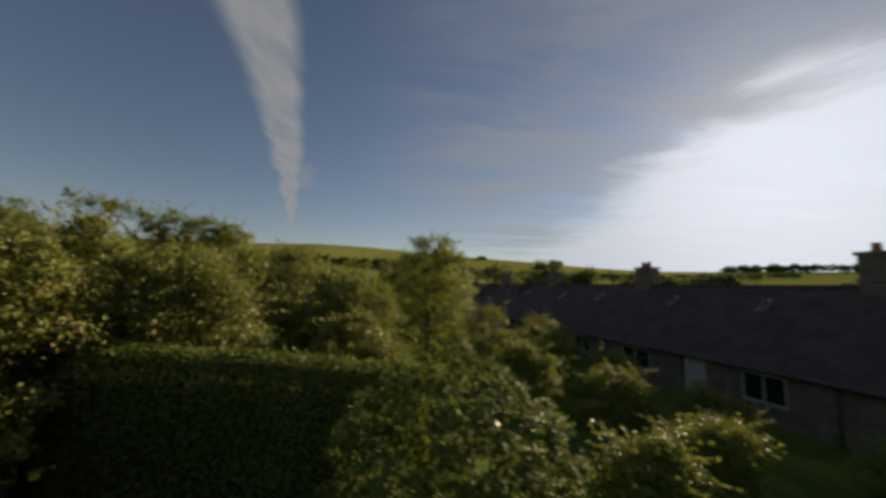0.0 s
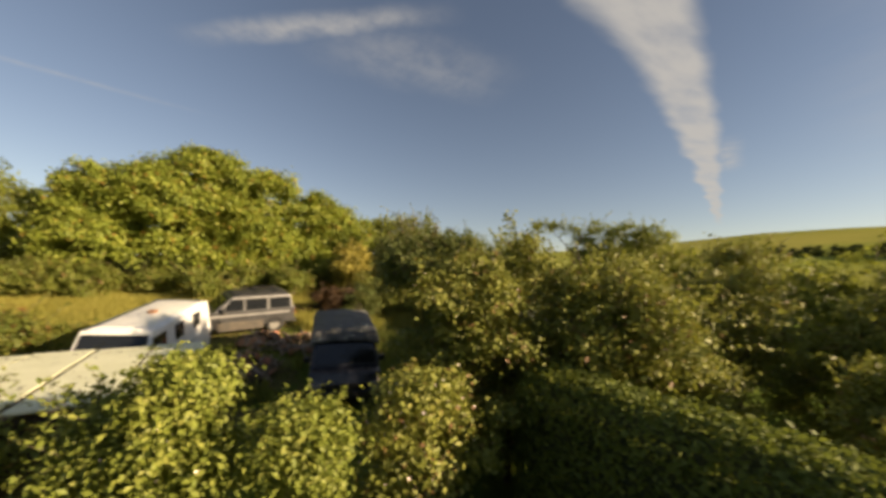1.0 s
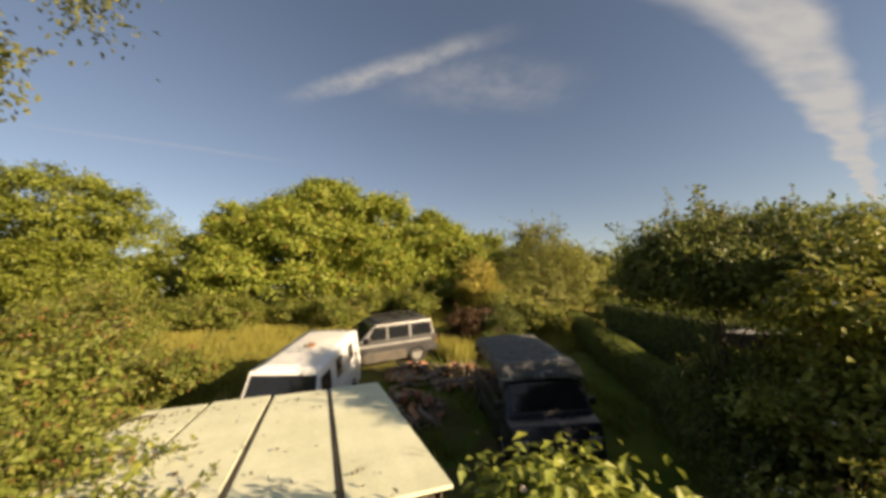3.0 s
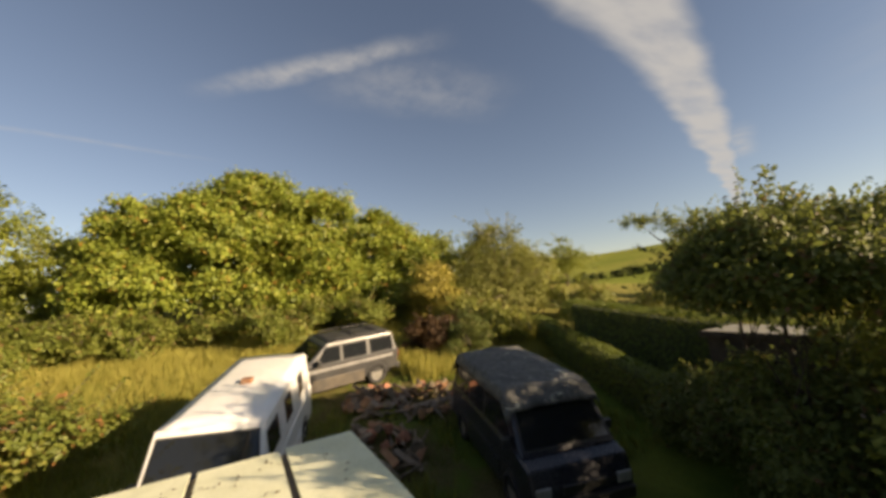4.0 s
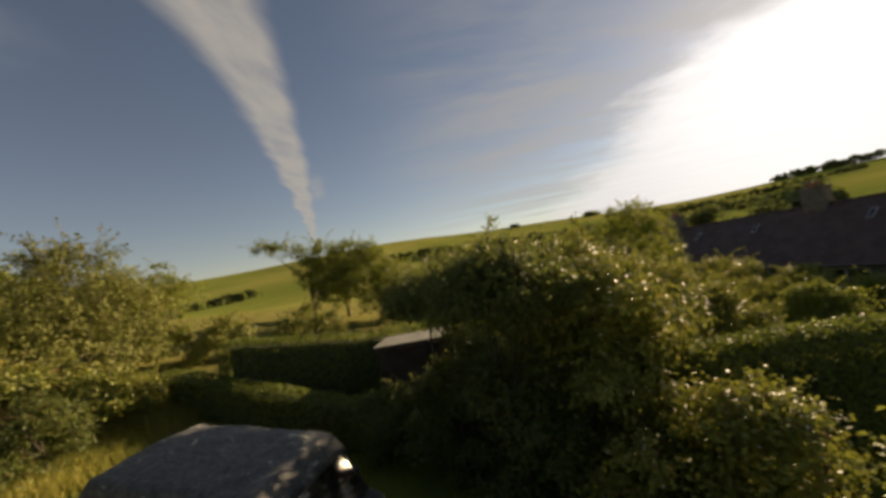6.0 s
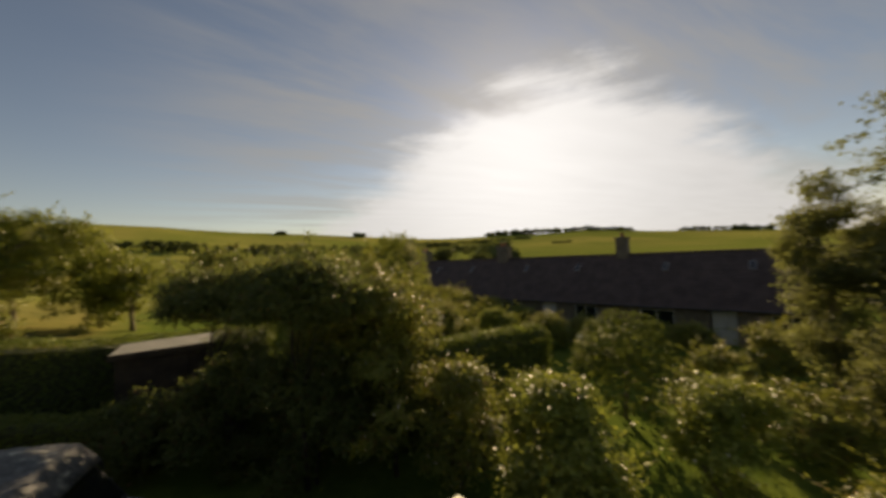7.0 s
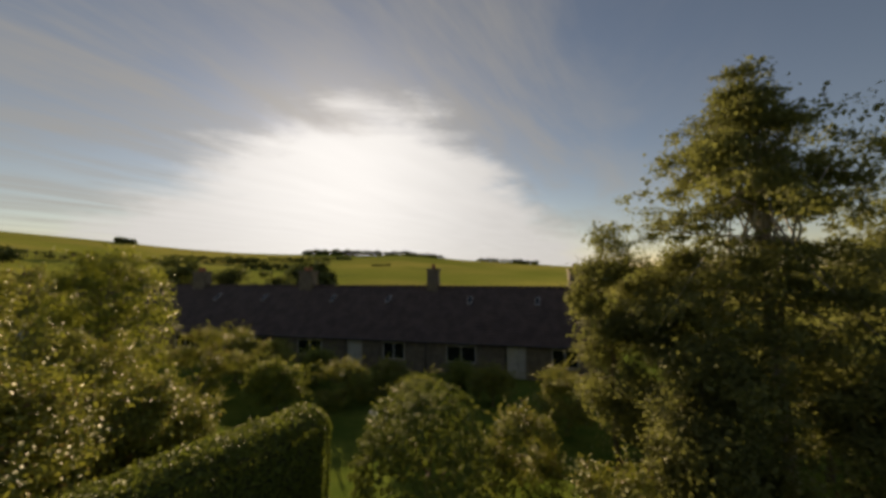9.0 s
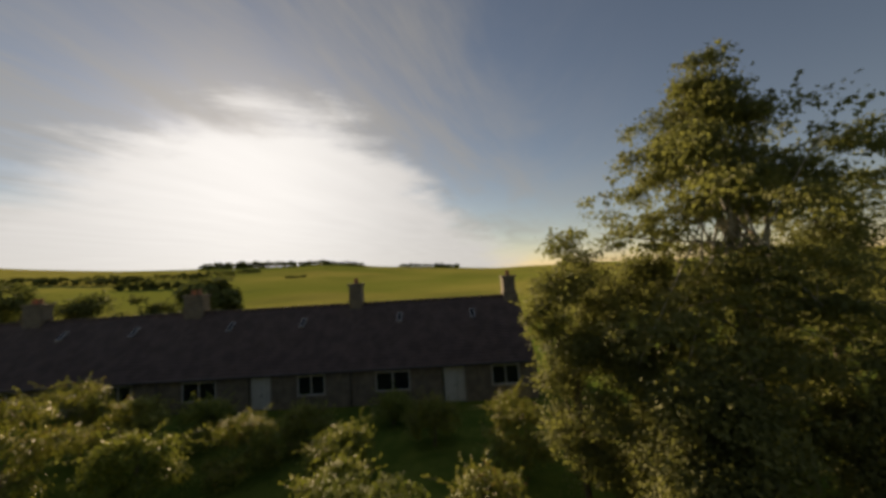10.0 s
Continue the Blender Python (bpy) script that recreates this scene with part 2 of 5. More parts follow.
M = {
    "ground": material("ground", ground_build),
    "sycamore": foliage("sycamore_leaf", (0.075, 0.115, 0.022), (0.205, 0.25, 0.04), (0.35, 0.35, 0.07), 0.36, 0.5, (0.28, 0.15, 0.035), 0.05),
    "ash": foliage("ash_leaf", (0.075, 0.105, 0.02), (0.17, 0.20, 0.032), (0.29, 0.285, 0.06), 0.38),
    "bramble": foliage("bramble_leaf", (0.07, 0.10, 0.02), (0.16, 0.19, 0.036), (0.30, 0.29, 0.075), 0.36, 0.5, (0.20, 0.11, 0.045), 0.07),
    "elder": foliage("elder_leaf", (0.045, 0.07, 0.015), (0.115, 0.14, 0.026), (0.27, 0.26, 0.06), 0.34, 0.5, (0.22, 0.11, 0.04), 0.12),
    "hawthorn": foliage("hawthorn_leaf", (0.10, 0.125, 0.028), (0.20, 0.22, 0.045), (0.34, 0.32, 0.08), 0.24, 0.5, (0.20, 0.11, 0.05), 0.06),
    "rose": foliage("garden_shrub_leaf", (0.085, 0.12, 0.022), (0.185, 0.22, 0.04), (0.36, 0.355, 0.09), 0.26, 0.5),
    "hedge": foliage("hedge_leaf", (0.075, 0.10, 0.025), (0.13, 0.165, 0.036), (0.22, 0.24, 0.05), 0.28, 0.6),
    "birch": foliage("birch_leaf", (0.095, 0.105, 0.04), (0.155, 0.165, 0.06), (0.24, 0.24, 0.085), 0.4, 0.7),
    # darker hawthorn leaf, the shade on bushes by the yard put into its colour
    "shaded_leaf": foliage("hawthorn_leaf_shaded", (0.058, 0.08, 0.024), (0.115, 0.145, 0.04), (0.22, 0.23, 0.075), 0.38, 0.5, (0.14, 0.07, 0.035), 0.08),
    "thorn": foliage("thorn_leaf", (0.095, 0.105, 0.026), (0.165, 0.175, 0.042), (0.27, 0.26, 0.075), 0.22, 0.7),
    "golden": foliage("golden_leaf", (0.20, 0.165, 0.033), (0.33, 0.28, 0.06), (0.45, 0.39, 0.11), 0.36, 0.6),
    "far": foliage("far_leaf", (0.065, 0.08, 0.026), (0.105, 0.125, 0.04), (0.16, 0.175, 0.06), 0.32, 0.8),
    "straw": foliage("dry_grass", (0.16, 0.165, 0.036), (0.285, 0.265, 0.06), (0.42, 0.365, 0.11), 0.4, 0.8),
    "blade": foliage("green_grass", (0.06, 0.10, 0.016), (0.11, 0.16, 0.025), (0.18, 0.21, 0.04), 0.35, 0.6),
    "copper": foliage("copper_leaf", (0.035, 0.022, 0.014), (0.075, 0.045, 0.022), (0.15, 0.085, 0.04), 0.25, 0.5),
    "petal_glint": foliage("petal_and_glint", (0.55, 0.40, 0.42), (0.75, 0.62, 0.62), (0.85, 0.80, 0.76), 0.16, 0.6),
    "bark": surface("bark", (0.10, 0.075, 0.05), (0.20, 0.16, 0.11), 6, 60, 0.9, 0, 0.8),
    "dark_bark": surface("dark_bark", (0.035, 0.028, 0.02), (0.07, 0.055, 0.04), 6, 60, 0.95, 0, 0.8),
    "birch_bark": surface("birch_bark", (0.46, 0.43, 0.36), (0.28, 0.25, 0.20), 5, 30, 0.7, 0, 0.4, dirt=(0.05, 0.04, 0.035), dirt_at=(0.56, 0.62)),
    "slate": surface("slate", (0.062, 0.044, 0.041), (0.104, 0.075, 0.069), 1.5, 18, 0.8, 0, 0.5, spec=0.3),
    "stone": surface("sandstone", (0.12, 0.10, 0.075), (0.21, 0.17, 0.13), 2.0, 14, 0.9, 0, 0.7),
    "white_paint": surface("white_gloss", (0.78, 0.78, 0.76), (0.70, 0.70, 0.67), 2.0, 50, 0.3, 0, 0.03, coat=0.4, distance=0.002),
    "frame_paint": surface("white_joinery", (0.52, 0.51, 0.48), (0.42, 0.41, 0.38), 3.0, 40, 0.5, 0, 0.1),
    "silver": surface("silver_paint", (0.34, 0.34, 0.33), (0.25, 0.25, 0.245), 2.0, 40, 0.35, 0.4, 0.03, coat=0.4, distance=0.002, dirt=(0.28, 0.24, 0.17), dirt_at=(0.55, 0.8)),
    "graphite": surface("graphite_paint", (0.075, 0.075, 0.075), (0.05, 0.05, 0.052), 2.0, 40, 0.35, 0.3, 0.03, coat=0.4, distance=0.002, dirt=(0.15, 0.125, 0.085), dirt_at=(0.58, 0.82)),
    "grey_paint": surface("grey_metallic_paint", (0.17, 0.17, 0.165), (0.12, 0.12, 0.118), 2.0, 40, 0.35, 0.4, 0.03, coat=0.4, distance=0.002, dirt=(0.17, 0.145, 0.10), dirt_at=(0.55, 0.8)),
    "two_tone": surface("dusty_dark_sill", (0.06, 0.056, 0.05), (0.12, 0.10, 0.075), 2.5, 30, 0.5, 0.1, 0.05, coat=0.1, distance=0.002),
    "dark_paint": surface("navy_paint", (0.012, 0.014, 0.022), (0.022, 0.024, 0.034), 2.0, 40, 0.3, 0.0, 0.03, coat=0.25, distance=0.002),
    "tarp": surface("grey_sheet", (0.10, 0.10, 0.095), (0.045, 0.047, 0.043), 4.0, 16, 0.6, 0.0, 0.6, distance=0.03, dirt=(0.38, 0.37, 0.30), dirt_at=(0.60, 0.66)),
    "panel": surface("cream_roof_sheet", (0.72, 0.73, 0.53), (0.60, 0.61, 0.42), 1.2, 20, 0.6, 0, 0.2, dirt=(0.32, 0.30, 0.19), dirt_at=(0.56, 0.8)),
    "felt": surface("roofing_felt", (0.25, 0.245, 0.21), (0.15, 0.15, 0.125), 1.5, 25, 0.9, 0, 0.4),
    "creosote": surface("creosoted_boards", (0.035, 0.025, 0.018), (0.07, 0.05, 0.035), 3.0, 30, 0.85, 0, 0.5),
    "timber": surface("weathered_timber", (0.16, 0.12, 0.085), (0.25, 0.20, 0.15), 3.0, 30, 0.85, 0, 0.5),
    "rubber": surface("tyre_rubber", (0.016, 0.016, 0.016), (0.03, 0.03, 0.03), 5, 40, 0.85, 0, 0.3),
    "trim": surface("black_trim", (0.02, 0.02, 0.02), (0.035, 0.035, 0.035), 5, 50, 0.5, 0, 0.1),
    "alloy": surface("wheel_alloy", (0.45, 0.44, 0.42), (0.35, 0.34, 0.32), 6, 40, 0.4, 0.7, 0.1),
    "lamp_red": surface("red_lens", (0.30, 0.02, 0.015), (0.24, 0.015, 0.012), 8, 60, 0.2, 0, 0.02),
    "lamp_clear": surface("clear_lens", (0.30, 0.30, 0.29), (0.22, 0.22, 0.21), 8, 60, 0.3, 0, 0.02),
    "clay": surface("terracotta", (0.32, 0.14, 0.08), (0.24, 0.10, 0.06), 5, 40, 0.85, 0, 0.3),
    "rust": surface("rusty_metal", (0.22, 0.10, 0.05), (0.34, 0.20, 0.11), 4, 30, 0.8, 0.1, 0.5),
    "blue_sheet": surface("blue_sheet", (0.06, 0.15, 0.42), (0.10, 0.22, 0.5), 3, 20, 0.5, 0, 0.3),
    "glass": material("window_glass", lambda k: principled(k, (0.012, 0.014, 0.016), 0.05, 0.0, None, 0.0, 0.6)),
}


# ---- building blocks ----
def link_mesh(name, mesh, mats, parent=None, label="", m=None):
    ob = new(name, mesh)
    for one in mats if isinstance(mats, (list, tuple)) else [mats]:
        mesh.materials.append(one)
    if parent:
        ob.parent = parent
    if m is not None:
        ob.matrix_local = m
    if label:
        ob["label"] = label
    return ob


def part(name, bm, mat, parent=None, label="", smooth=False):
    mesh = bpy.data.meshes.new(name)
    if smooth:
        for f in bm.faces:
            f.smooth = True
    bm.to_mesh(mesh)
    bm.free()
    return link_mesh(name, mesh, mat, parent, label)


def thing(name, m, label, category, group="", kind=""):
    ob = new(name)
    ob.matrix_world = m
    return tagged(ob, label, category, group, kind)


def add_box(bm, x0, x1, y0, y1, z0, z1, bevel=0.0, m=None):
    made = bmesh.ops.create_cube(bm, size=1.0)["verts"]
    for v in made:
        v.co = Vector(((v.co.x + 0.5) * (x1 - x0) + x0, (v.co.y + 0.5) * (y1 - y0) + y0, (v.co.z + 0.5) * (z1 - z0) + z0))
    if bevel:
        edges = list({e for v in made for e in v.link_edges})
        made = [v for f in bmesh.ops.bevel(bm, geom=edges, offset=bevel, segments=2, affect="EDGES", profile=0.6)["faces"] for v in f.verts]
    if m is not None:
        bmesh.ops.transform(bm, matrix=m, verts=list(set(made)) if not bevel else bm.verts[:])
    return bm


def box(x0, x1, y0, y1, z0, z1, bevel=0.0, m=None):
    return add_box(bmesh.new(), x0, x1, y0, y1, z0, z1, bevel, m)


def prism(outline, y0, y1, bevel=0.0, shape=None):
    """A side outline of (x, z) drawn across from y0 to y1; shape(x, y, z) gives the final place."""
    bm = bmesh.new()
    a = [bm.verts.new((x, y0, z)) for x, z in outline]
    b = [bm.verts.new((x, y1, z)) for x, z in outline]
    n = len(outline)
    bm.faces.new(a)
    bm.faces.new(b[::-1])
    for i in range(n):
        bm.faces.new((a[i], b[i], b[(i + 1) % n], a[(i + 1) % n]))
    bmesh.ops.recalc_face_normals(bm, faces=bm.faces[:])
    if shape:
        for v in bm.verts:
            v.co = Vector(shape(*v.co))
    if bevel:
        bmesh.ops.bevel(bm, geom=bm.edges[:], offset=bevel, segments=3, affect="EDGES", profile=0.6)
    return bm


def tube(points, radii, sides=8, bm=None):
    """A round limb along points, its ends closed."""
    bm = bm or bmesh.new()
    rings = []
    for i, p in enumerate(points):
        p = Vector(p)
        d = (Vector(points[min(i + 1, len(points) - 1)]) - Vector(points[max(i - 1, 0)])).normalized()
        side = d.cross(Vector((0.31, 0.87, 0.4))).normalized()
        other = d.cross(side)
        rings.append([bm.verts.new(p + radii[i] * (math.cos(t) * side + math.sin(t) * other))
                      for t in (2 * math.pi * s / sides for s in range(sides))])
    for a, b in zip(rings, rings[1:]):
        for s in range(sides):
            f = bm.faces.new((a[s], a[(s + 1) % sides], b[(s + 1) % sides], b[s]))
            f.smooth = True
    bm.faces.new(rings[0][::-1])
    bm.faces.new(rings[-1])
    return bm


def ground_z(x, y):
    """Height of the ground: a garden slope that rises to the field, then the hills."""
    xs = (-400, -60, -30, -19, -17, -13.5, -8, 0, 5, 15, 40, 400)
    zs = (14, 6.0, 2.8, 0.95, 0.55, -0.05, -0.5, -0.95, -1.25, -1.75, -2.2, -2.2)
    z = float(np.interp(x, xs, zs))
    if y > 25:
        z += 0.02 * (y - 25) * float(np.interp(x, (-30, 10), (-1, 0)))
    r = math.hypot(x, y)
    if r > 60:
        az = math.degrees(math.atan2(-x, y))
        el = float(np.interp(az, (-180, -110, -83, -65, -54, -39, -30, -19, -8, -1.5, 8, 20, 32, 43, 60, 90, 180),
                             (1.0, 1.0, 1.4, 2.5, 3.4, 3.35, 3.3, 4.1, 4.75, 5.0, 5.8, 6.0, 5.1, 4.45, 3.5, 3.0, 1.0)))
        ridge = 3.0 + math.tan(radians(el)) * 330
        s = min(max((r - 60) / 270, 0), 1)
        hill = -3.0 + (ridge + 3.0) * (s ** 1.15)
        if r > 330:
            hill = ridge - (r - 330) * 0.05
        w = min((r - 60) / 60, 1)
        z = z * (1 - w) + hill * w if hill < 400 else z
    return z


def build_ground():
    rings = [0.0] + list(np.linspace(1.2, 40, 34)) + list(np.linspace(43, 120, 22)) + list(np.linspace(128, 340, 26)) + [380, 450, 600, 900, 1400, 2200]
    count = 220
    verts, faces = [(0, 0, ground_z(0, 0))], []
    for r in rings[1:]:
        for s in range(count):
            a = 2 * math.pi * s / count
            x, y = r * math.sin(a), r * math.cos(a)
            rough = 0.05 * noise.noise(Vector((x * 0.6, y * 0.6, 0))) + (1.1 * noise.noise(Vector((x * 0.02, y * 0.02, 3))) if r > 110 else 0)
            verts.append((x, y, ground_z(x, y) + rough * (1 if r < 335 else 0)))
    for s in range(count):
        faces.append((0, 1 + (s + 1) % count, 1 + s))
    for i in range(len(rings) - 2):
        a, b = 1 + i * count, 1 + (i + 1) * count
        for s in range(count):
            t = (s + 1) % count
            faces.append((a + s, a + t, b + t, b + s))
    mesh = bpy.data.meshes.new("ground")
    mesh.from_pydata(verts, [], faces)
    mesh.shade_smooth()
    ob = link_mesh("ground", mesh, M["ground"])
    tagged(ob, "sloping garden lawn, dry grass field and green hills beyond", "ground", kind="structure")
    if ob.data.polygons[5].normal.z < 0:
        ob.data.flip_normals()


build_ground()


# ---- plants ----
def leaf_mesh(name, centres, normals, sizes, rng, slim=0.55):
    """Many small folded leaves, each an island of two triangles."""
    n = len(centres)
    d = rng.normal(size=(n, 3))
    ax = np.cross(normals, d)
    ax /= np.linalg.norm(ax, axis=1, keepdims=True) + 1e-9
    bx = np.cross(normals, ax)
    bx /= np.linalg.norm(bx, axis=1, keepdims=True) + 1e-9
    s = sizes[:, None]
    fold = normals * s * 0.12
    v = np.empty((n, 4, 3))
    v[:, 0] = centres - ax * s * 0.5
    v[:, 1] = centres + bx * s * slim * 0.5 + fold
    v[:, 2] = centres + ax * s * 0.5 - fold * 0.6
    v[:, 3] = centres - bx * s * slim * 0.5 + fold
    mesh = bpy.data.meshes.new(name)
    mesh.vertices.add(4 * n)
    mesh.vertices.foreach_set("co", v.reshape(-1))
    base = np.arange(n)[:, None] * 4
    loops = (base + np.array([[0, 1, 2, 0, 2, 3]])).reshape(-1)
    mesh.loops.add(6 * n)
    mesh.loops.foreach_set("vertex_index", loops.astype(np.int32))
    mesh.polygons.add(2 * n)
    mesh.polygons.foreach_set("loop_start", np.arange(0, 6 * n, 3, dtype=np.int32))
    mesh.update(calc_edges=True)
    mesh.validate()
    return mesh


def clumped(blobs, leaves, clump, rng, inner=0.25, droop=0.0):
    """Leaf places and normals: blobs are (x, y, z, rx, ry, rz); their skins are covered with uneven clumps."""
    blobs = np.array(blobs, float)
    area = (blobs[:, 3] * blobs[:, 4] + blobs[:, 3] * blobs[:, 5] + blobs[:, 4] * blobs[:, 5])
    share = area / area.sum()
    per = 46
    total = max(int(leaves / per), 4)
    which = rng.choice(len(blobs), size=total, p=share)
    d = rng.normal(size=(total, 3))
    d /= np.linalg.norm(d, axis=1, keepdims=True)
    d[:, 2] = np.where(d[:, 2] < -0.5, -d[:, 2], d[:, 2])
    depth = np.where(rng.random(total) < inner, rng.uniform(0.45, 0.85, total), rng.uniform(0.84, 1.08, total))
    centres = blobs[which, :3] + d * blobs[which, 3:] * depth[:, None]
    spread = clump * rng.uniform(0.6, 1.35, total)
    pts = np.repeat(centres, per, axis=0)
    off = rng.normal(size=(total * per, 3)) * np.repeat(spread, per)[:, None] * np.array([0.5, 0.5, 0.34])
    if droop:
        off[:, 2] = -np.abs(off[:, 2]) * droop * 2 + spread.repeat(per) * 0.3
    pts = pts + off
    out = np.repeat(d, per, axis=0) * 0.9 + rng.normal(size=pts.shape) * 0.55 + np.array([0, 0, 0.45])
    out /= np.linalg.norm(out, axis=1, keepdims=True)
    return pts, out


def limbs(base, height, radius, tips, rng, bm=None, bend=0.25, sides=8, boughs=None):
    """A tapered trunk with a limb to each of the tips."""
    bm = bm or bmesh.new()
    base = Vector(base)
    top = Vector((base.x + rng.normal() * bend, base.y + rng.normal() * bend, base.z + height))
    pts = [base.lerp(top, t) + Vector((rng.normal() * 0.08, rng.normal() * 0.08, 0)) * min(height / 4, 1) * (1 if 0 < t < 1 else 0)
           for t in (0, 0.25, 0.5, 0.75, 1)]
    pts[0] -= Vector((0, 0, 0.15))
    tube(pts, [radius * f for f in (1.35, 1.0, 0.85, 0.65, 0.35)], sides, bm)
    for tip in tips:
        tip = Vector(tip)
        start = pts[1].lerp(pts[4], rng.uniform(0.15, 0.9))
        mid = start.lerp(tip, 0.5) + Vector((rng.normal(), rng.normal(), abs(rng.normal()) * 0.6)) * (tip - start).length * 0.08
        r = radius * rng.uniform(0.25, 0.42)
        if boughs is None:
            tube([start, mid, tip], [r, r * 0.65, r * 0.2], 6, bm)
        else:
            boughs.append(tube([start, mid, tip], [r, r * 0.65, r * 0.2], 6))
    return bm


def plant(name, label, category, at, blobs, leaves, size, mat, seed, clump=0.5, trunk=(2.0, 0.12), bark="bark",
          group="", inner=0.25, droop=0.0, slim=0.55, tips=10, petal_specks=0, crown="crown", sprigs=0, reach_by=1.0, sprays=0):
    """A tree or shrub standing at (x, y): blobs are relative to its foot."""
    rng = np.random.default_rng(seed)
    x, y = at
    foot = thing(name, pose(x, y, ground_z(x, y)), label, category, group)
    pts, out = clumped(blobs, leaves, clump, rng, inner, droop)
    if sprigs:
        # single shoots that break the outline
        b = np.array(blobs)[rng.integers(0, len(blobs), sprigs)]
        d = rng.normal(size=(sprigs, 3))
        d[:, 2] = np.abs(d[:, 2]) + 0.5
        d /= np.linalg.norm(d, axis=1, keepdims=True)
        start = b[:, :3] + d * b[:, 3:] * 0.95
        per = 18
        t = np.tile(np.linspace(0, 1, per), sprigs)[:, None]
        reach = rng.uniform(0.4, 1.5, sprigs) * clump * 2.2 * reach_by
        length = np.repeat(reach, per)[:, None]
        bend = np.concatenate([rng.normal(size=(sprigs, 2)) * 0.25, -0.18 * np.ones((sprigs, 1))], 1)
        extra = np.repeat(start, per, axis=0) + (np.repeat(d, per, axis=0) * t + np.repeat(bend, per, axis=0) * t * t) * length + rng.normal(size=(sprigs * per, 3)) * size * 0.55 * (1.2 - t)
        stalks = bmesh.new()
        for i in range(sprigs):
            pts3 = [Vector(start[i] + (d[i] * q + bend[i] * q * q) * reach[i]) for q in (-0.25, 0.35, 1.0)]
            tube(pts3, [size * 0.09, size * 0.06, size * 0.02], 3, stalks)
        tagged(part("shoot", stalks, M[bark], foot), kind="stuff")
        pts = np.concatenate([pts, extra])
        o2 = rng.normal(size=extra.shape) + np.array([0, 0, 0.5])
        out = np.concatenate([out, o2 / np.linalg.norm(o2, axis=1, keepdims=True)])
    if sprays:
        # leafy branch ends that stand clear of the crown
        tall = np.array(sorted(blobs, key=lambda q: -(q[2] + q[5]))[:max(len(blobs) // 2, 3)])
        more, way_out = [], []
        for i in range(sprays):
            q = tall[rng.integers(0, len(tall))]
            d = rng.normal(size=3)
            d[2] = abs(d[2]) + 0.9
            d /= np.linalg.norm(d)
            reach = rng.uniform(0.25, 0.62)
            for f in np.linspace(0.0, 1.0, 5):
                c = q[:3] + d * (q[3:] * 0.9 + f * reach)
                more.append(c + rng.normal(size=(26, 3)) * (0.13 - 0.07 * f))
                way_out.append(rng.normal(size=(26, 3)) + d)
        more, way_out = np.concatenate(more), np.concatenate(way_out)
        pts = np.concatenate([pts, more])
        out = np.concatenate([out, way_out / np.linalg.norm(way_out, axis=1, keepdims=True)])
    keep = pts[:, 2] > 0.02
    pts, out = pts[keep], out[keep]
    sizes = size * rng.uniform(0.6, 1.3, len(pts))
    height, radius = trunk
    pick = [pts[i] for i in rng.integers(0, len(pts), tips)]
    if trunk[0]:
        boughs = [] if category == "tree" and radius > 0.044 and not group.startswith("trees") else None
        part("trunk", limbs((0, 0, 0), height, radius, [Vector(p) * 0.94 for p in pick], rng, boughs=boughs), M[bark], foot)
        for bough in boughs or ():
            part("branch", bough, M[bark], foot)
    tagged(link_mesh(crown, leaf_mesh(crown, pts, out, sizes, rng, slim), M[mat], foot), kind="stuff")
    # Pale petals: some are blossom, the rest stand in for glints on leaves.
    if petal_specks:
        i = rng.integers(0, len(pts), petal_specks)
        tagged(link_mesh("blossom_glints", leaf_mesh("blossom_glints", pts[i] + out[i] * 0.04, out[i], size * rng.uniform(0.3, 0.6, petal_specks), rng, 0.95), M["petal_glint"], foot, "pale pink and white petals, some standing for leaf glints"), kind="stuff")
    return foot


